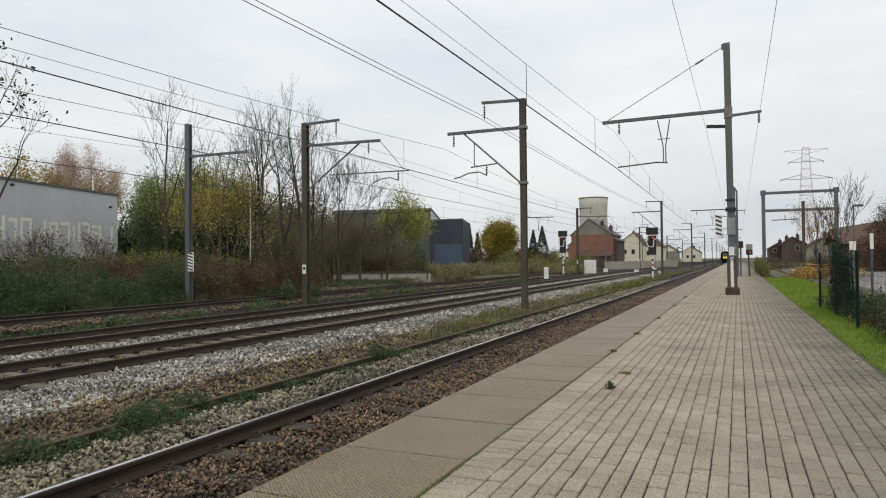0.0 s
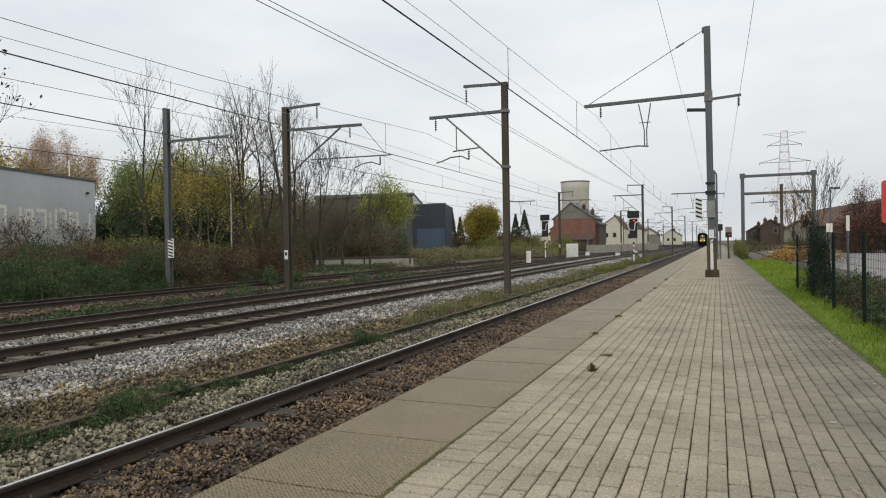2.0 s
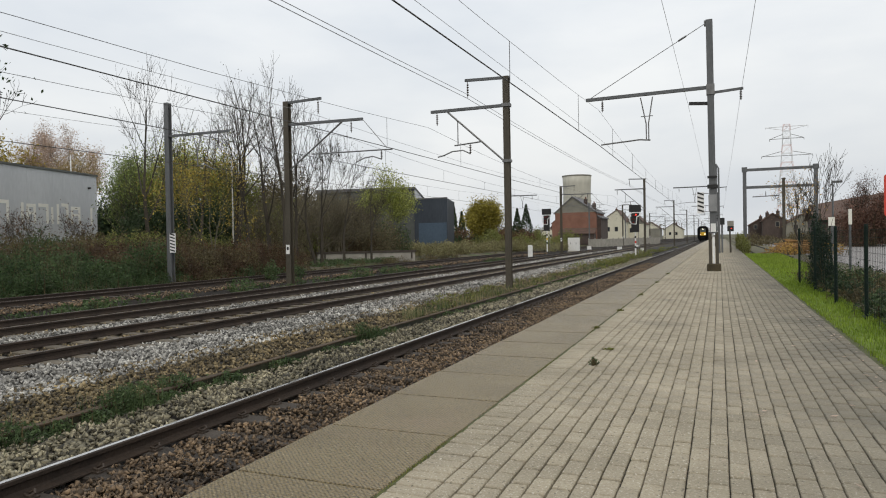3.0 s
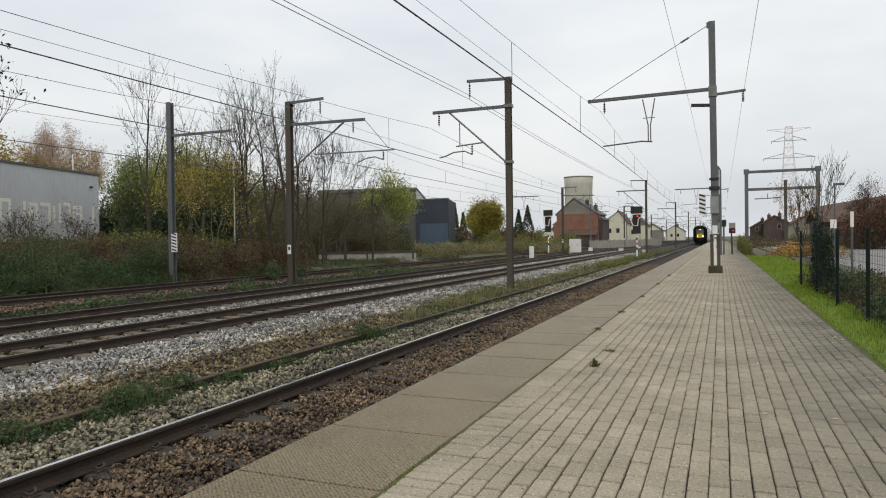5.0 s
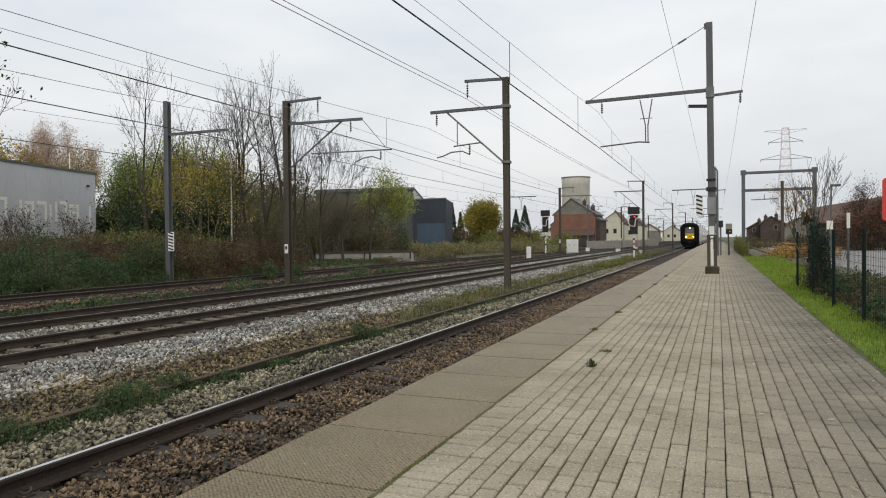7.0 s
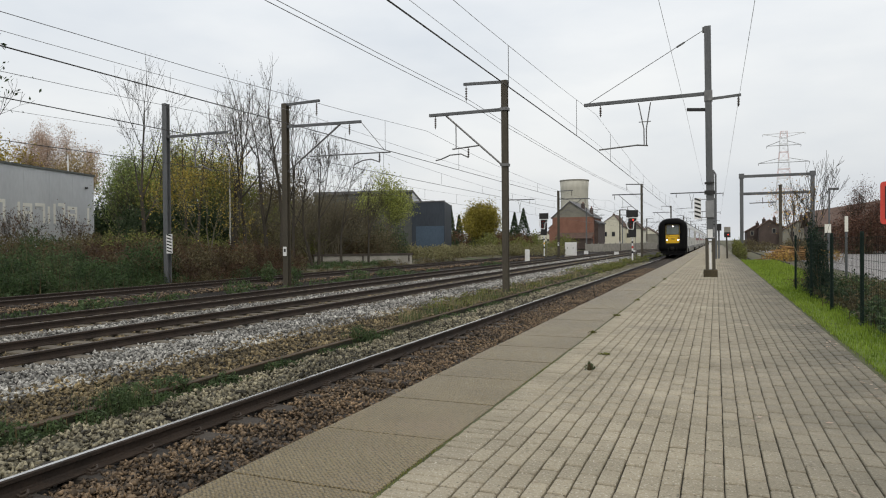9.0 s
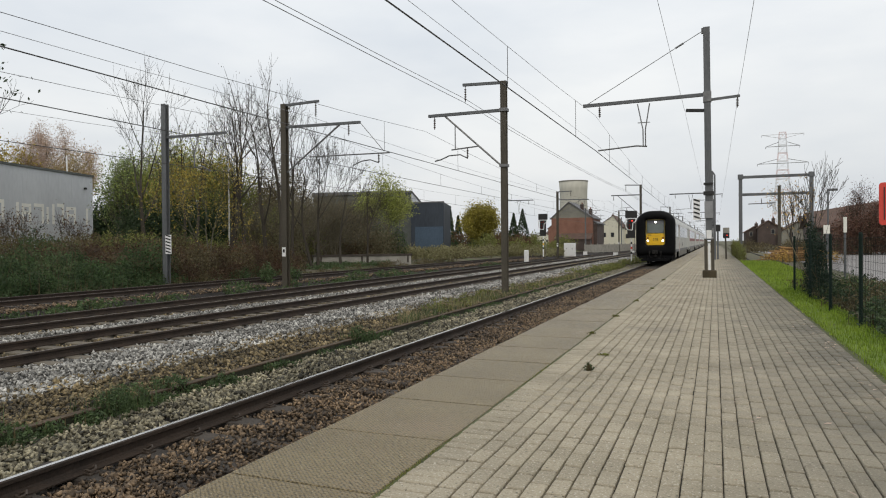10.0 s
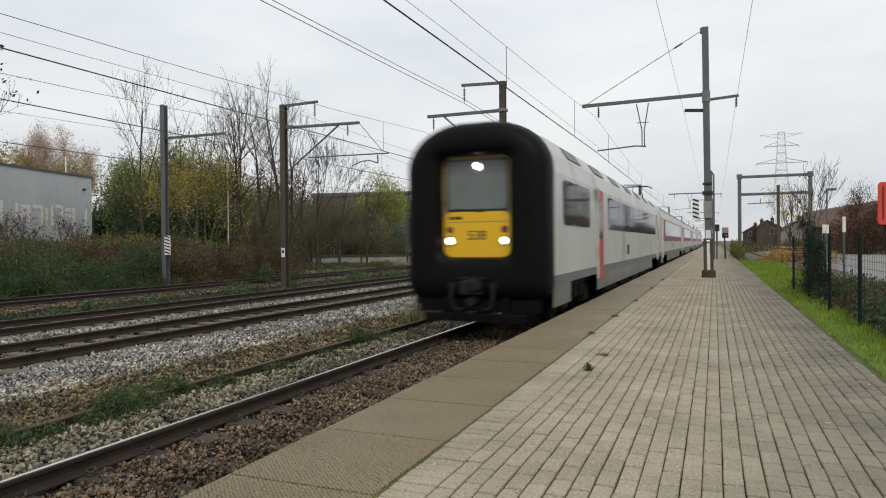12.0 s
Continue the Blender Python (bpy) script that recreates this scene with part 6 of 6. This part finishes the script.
weed_patch([(-1.13, 6.39, 0, 0.075, 0.032), (-1.10, 6.44, 0, 0.045, 0.025)], "small weed growing in a paver joint", L_WEED, 0.014, 130)
weed_patch([(-1.12, 7.31, 0, 0.015, 0.06), (-1.52, 8.97, 0, 0.025, 0.04), (-1.51, 11.12, 0, 0.03, 0.05), (-1.5, 14.2, 0, 0.03, 0.05), (-1.5, 18, 0, 0.04, 0.06), (-1.5, 22, 0, 0.04, 0.06)], "tufts of weed along the slab joint", L_OLIVE, 0.014, 220)


k = 3000
my = 2.6 + 15 * rng.uniform(0, 1, k) ** 1.3
cloud("joint_moss", *blades(np.stack([-1.533 + rng.normal(0, 0.006, k) - 0.004, my, np.full(k, -0.02)], 1), rng.uniform(0.018, 0.032, k) * (0.6 + 0.5 * np.sin(my * 2.3)), rng.uniform(0.010, 0.022, k), 0.8), L_OLIVE, "stuff", None, "olive moss in the joint beside the edge slabs", "moss")


# ---------------------------------------------------------------- ballast stones
def bed_stones(name, n, x0, x1, y0, y1, zf, s0, s1, material, label, keep=None, fall=2.2):
    """Loose stones over a strip; denser near the platform's near end, larger far off."""
    x = rng.uniform(x0, x1, n)
    y = y0 + (y1 - y0) * rng.uniform(0, 1, n) ** fall
    z = zf(x, y)
    ok = np.ones(n, bool) if keep is None else keep(x, y)
    p = np.stack([x, y, z + rng.uniform(-0.056, 0.030, n)], 1)[ok]
    size = rng.uniform(s0, s1, len(p)) * (1 + p[:, 1] / 45)
    v, f = stones(p, size)
    v = v.reshape(-1, 6, 3)
    v = v[v[:, :, 2].max(1) > z[ok] - 0.008]          # the wholly buried ones are left out
    return cloud(name, v.reshape(-1, 3), f[:8 * len(v)], material, "stuff", None, label, "ballast")


def near_z(x, y):
    return np.interp(x, [-6.64, -6.2, -5.5, -4.80, -4.60, -4.30], [-0.775, -0.745, -0.672, -0.70, -0.67, -0.652]) + 0.012 * np.sin(y * 2.1 + x * 3)


def mid_z(x, y):
    return np.interp(x, [-17.3, -16.3, -16.1, -13.6, -13.3, -12.7, -12.4, -9.8, -9.3, -8.2, -6.3], [-0.92, -0.70, -0.70, -0.70, -0.66, -0.66, -0.698, -0.698, -0.645, -0.66, -0.70]) + 0.010 * np.sin(y * 1.7 + x * 2)


def off_sleeper(first, c):
    """Between sleepers, and clear of the rails."""
    def test(x, y):
        d = np.abs((y - first + 0.3) % 0.6 - 0.3)
        rail = np.minimum(np.abs(x - c - 0.753), np.abs(x - c + 0.753))
        return ((d > 0.11) | (np.abs(x - c) > 1.3) | (rng.uniform(0, 1, len(x)) < 0.10)) & (rail > 0.10)
    return test


def buried(x, y):
    """Sleepers show only in short patches beside the rail."""
    d = np.abs((y - 2.2 + 0.3) % 0.6 - 0.3)
    rail = np.abs(x - NEAR + 0.753)
    bare = (d < 0.12) & (rail < 0.33 + 0.08 * np.sin(y * 9.0))
    return (~bare | (rng.uniform(0, 1, len(x)) < 0.03)) & (rail > 0.085)


bed_stones("brown_ballast", 74000, -4.82, -2.5, 2.0, 46, near_z, 0.013, 0.033, M_STB, "dark brown track ballast by the platform", buried)
bed_stones("shoulder_ballast", 34000, -6.58, -4.93, 2.0, 60, near_z, 0.020, 0.044, M_STS, "greyish ballast shoulder beyond the rail", buried)
bed_stones("mixed_ballast", 36000, -8.5, -6.76, 3.5, 70, mid_z, 0.020, 0.044, M_STM, "brownish mixed ballast behind the kerb")
bed_stones("grey_ballast", 46000, -10.25, -7.9, 4.5, 80, mid_z, 0.022, 0.048, M_STG, "pale grey fresh ballast", off_sleeper(4.0, MID))
bed_stones("mixed_ballast", 14000, -12.35, -10.3, 6, 90, mid_z, 0.024, 0.042, M_STM, "rusty ballast between the rails", off_sleeper(4.0, MID))
bed_stones("grey_ballast", 15000, -13.8, -12.2, 6, 90, mid_z, 0.026, 0.048, M_STG, "pale grey ballast between the tracks", off_sleeper(4.0, MID))
bed_stones("mixed_ballast", 18000, -17.2, -13.7, 8, 90, mid_z, 0.026, 0.045, M_STM, "mixed ballast beyond the third track", off_sleeper(6.0, FAR))
bed_stones("brown_ballast", 14000, -23.6, -19.2, 12, 80, lambda x, y: np.full(len(x), -0.70), 0.03, 0.05, M_STB, "brown ballast of the outer track", off_sleeper(9.0, SIDE))


# the same beds behind the camera
for nm, n, x0, x1, zf, mt, lab, keep in (("brown_ballast", 7000, -4.82, -2.5, near_z, M_STB, "dark brown track ballast by the platform", buried),
                                         ("shoulder_ballast", 4500, -6.58, -4.93, near_z, M_STS, "greyish ballast shoulder beyond the rail", buried),
                                         ("mixed_ballast", 3000, -8.5, -6.76, mid_z, M_STM, "brownish mixed ballast behind the kerb", None),
                                         ("grey_ballast", 4500, -10.25, -7.9, mid_z, M_STG, "pale grey fresh ballast", off_sleeper(4.0, MID))):
    bed_stones(nm, n, x0, x1, -8, 4, zf, 0.03, 0.055, mt, lab, keep, 1.0)


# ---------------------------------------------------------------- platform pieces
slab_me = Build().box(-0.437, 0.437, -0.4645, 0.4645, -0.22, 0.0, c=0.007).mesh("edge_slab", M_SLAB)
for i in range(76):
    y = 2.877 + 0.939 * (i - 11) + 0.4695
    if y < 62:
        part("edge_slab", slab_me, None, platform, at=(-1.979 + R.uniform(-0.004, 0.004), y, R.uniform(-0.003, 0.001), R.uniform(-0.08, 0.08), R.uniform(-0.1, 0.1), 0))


k = 330
ly = 2.8 + 22 * rng.uniform(0, 1, k) ** 1.6
lx = 1.30 - rng.uniform(0, 1, k) ** 2.6 * 1.4
cloud("fallen_leaves", *leaves(np.stack([lx, ly, np.full(k, 0.012)], 1), rng.uniform(0.012, 0.034, k), 0.75), L_PINK, "stuff", None, "pale fallen leaves scattered on the paving", "leaves")


def paver_mesh(wx, wy, material):
    return Build().box(-wx / 2, wx / 2, -wy / 2, wy / 2, -0.07, 0.0, c=0.006).mesh("paver", material)


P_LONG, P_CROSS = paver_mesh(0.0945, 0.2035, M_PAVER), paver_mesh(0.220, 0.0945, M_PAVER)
ROWS = 26
spec = []
for j in range(ROWS):
    x = -1.30 + 0.1042 * (j + 0.5) if j < 8 else -0.466 + 0.1000 * (j - 7.5)
    y = -7.846 + 0.108 * (j % 2) + R.uniform(-0.01, 0.01)
    while y < 62:
        spec.append((x, y, 0))
        y += 0.2165
y = -7.88
while y < 62:
    spec.append((-1.415, y, 1))
    y += 0.105
near_set = [s for s in spec if 2.75 < s[1] < 4.75 and s[0] > -1.5 and s[0] < 0.95 * (s[1] - 1.0)]
near_set = near_set[:300]
chosen = set(near_set)


def jit():
    return R.uniform(-0.004, 0.003)


for x, y, kind in near_set:
    part("paver", P_CROSS if kind else P_LONG, None, platform, at=(x + R.uniform(-0.0015, 0.0015), y, jit(), R.uniform(-0.5, 0.5), R.uniform(-0.9, 0.9), R.uniform(-0.4, 0.4)))
rest = np.array([s for s in spec if s not in chosen])
for kind, (wx, wy) in enumerate(((0.0945, 0.2035), (0.220, 0.0945))):
    q = rest[rest[:, 2] == kind]
    t = np.array([(sx * (wx / 2 - d), sy * (wy / 2 - d), z) for z, d in ((-0.05, 0), (-0.006, 0), (0.0, 0.006)) for sx, sy in ((-1, -1), (1, -1), (1, 1), (-1, 1))])
    fc = [(8, 9, 10, 11)] + [(a + i, a + (i + 1) % 4, a + 4 + (i + 1) % 4, a + 4 + i) for a in (0, 4) for i in range(4)]
    n = len(q)
    v = np.repeat(t[None], n, 0)
    v[:, :, 2] += rng.uniform(-0.004, 0.003, (n, 1)) + v[:, :, 0] * rng.normal(0, 0.012, (n, 1)) + v[:, :, 1] * rng.normal(0, 0.006, (n, 1))
    v[:, :, 0] += q[:, None, 0] + rng.normal(0, 0.001, (n, 1)); v[:, :, 1] += q[:, None, 1]
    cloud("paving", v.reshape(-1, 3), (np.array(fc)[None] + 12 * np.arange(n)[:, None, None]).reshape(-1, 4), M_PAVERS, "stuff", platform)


# ---------------------------------------------------------------- what moves
SPEED, NOSE_END = 20.1, 11.6       # m/s, and the nose's place at the last second


def motions():
    walk(train, [(t, pose(NEAR, NOSE_END + SPEED * (12 - t), -0.5)) for t in (0, 3, 6, 9, 12)])
    for wheels, yc in wheelsets[:4]:
        walk(wheels, [(i / 30, pose(0, yc, 0.45, math.degrees(SPEED * i / 30 / 0.45), 0, 0)) for i in range(361)])
    for wheels, yc in wheelsets[4:]:
        wheels.matrix_basis = pose(0, yc, 0.45)


motions()
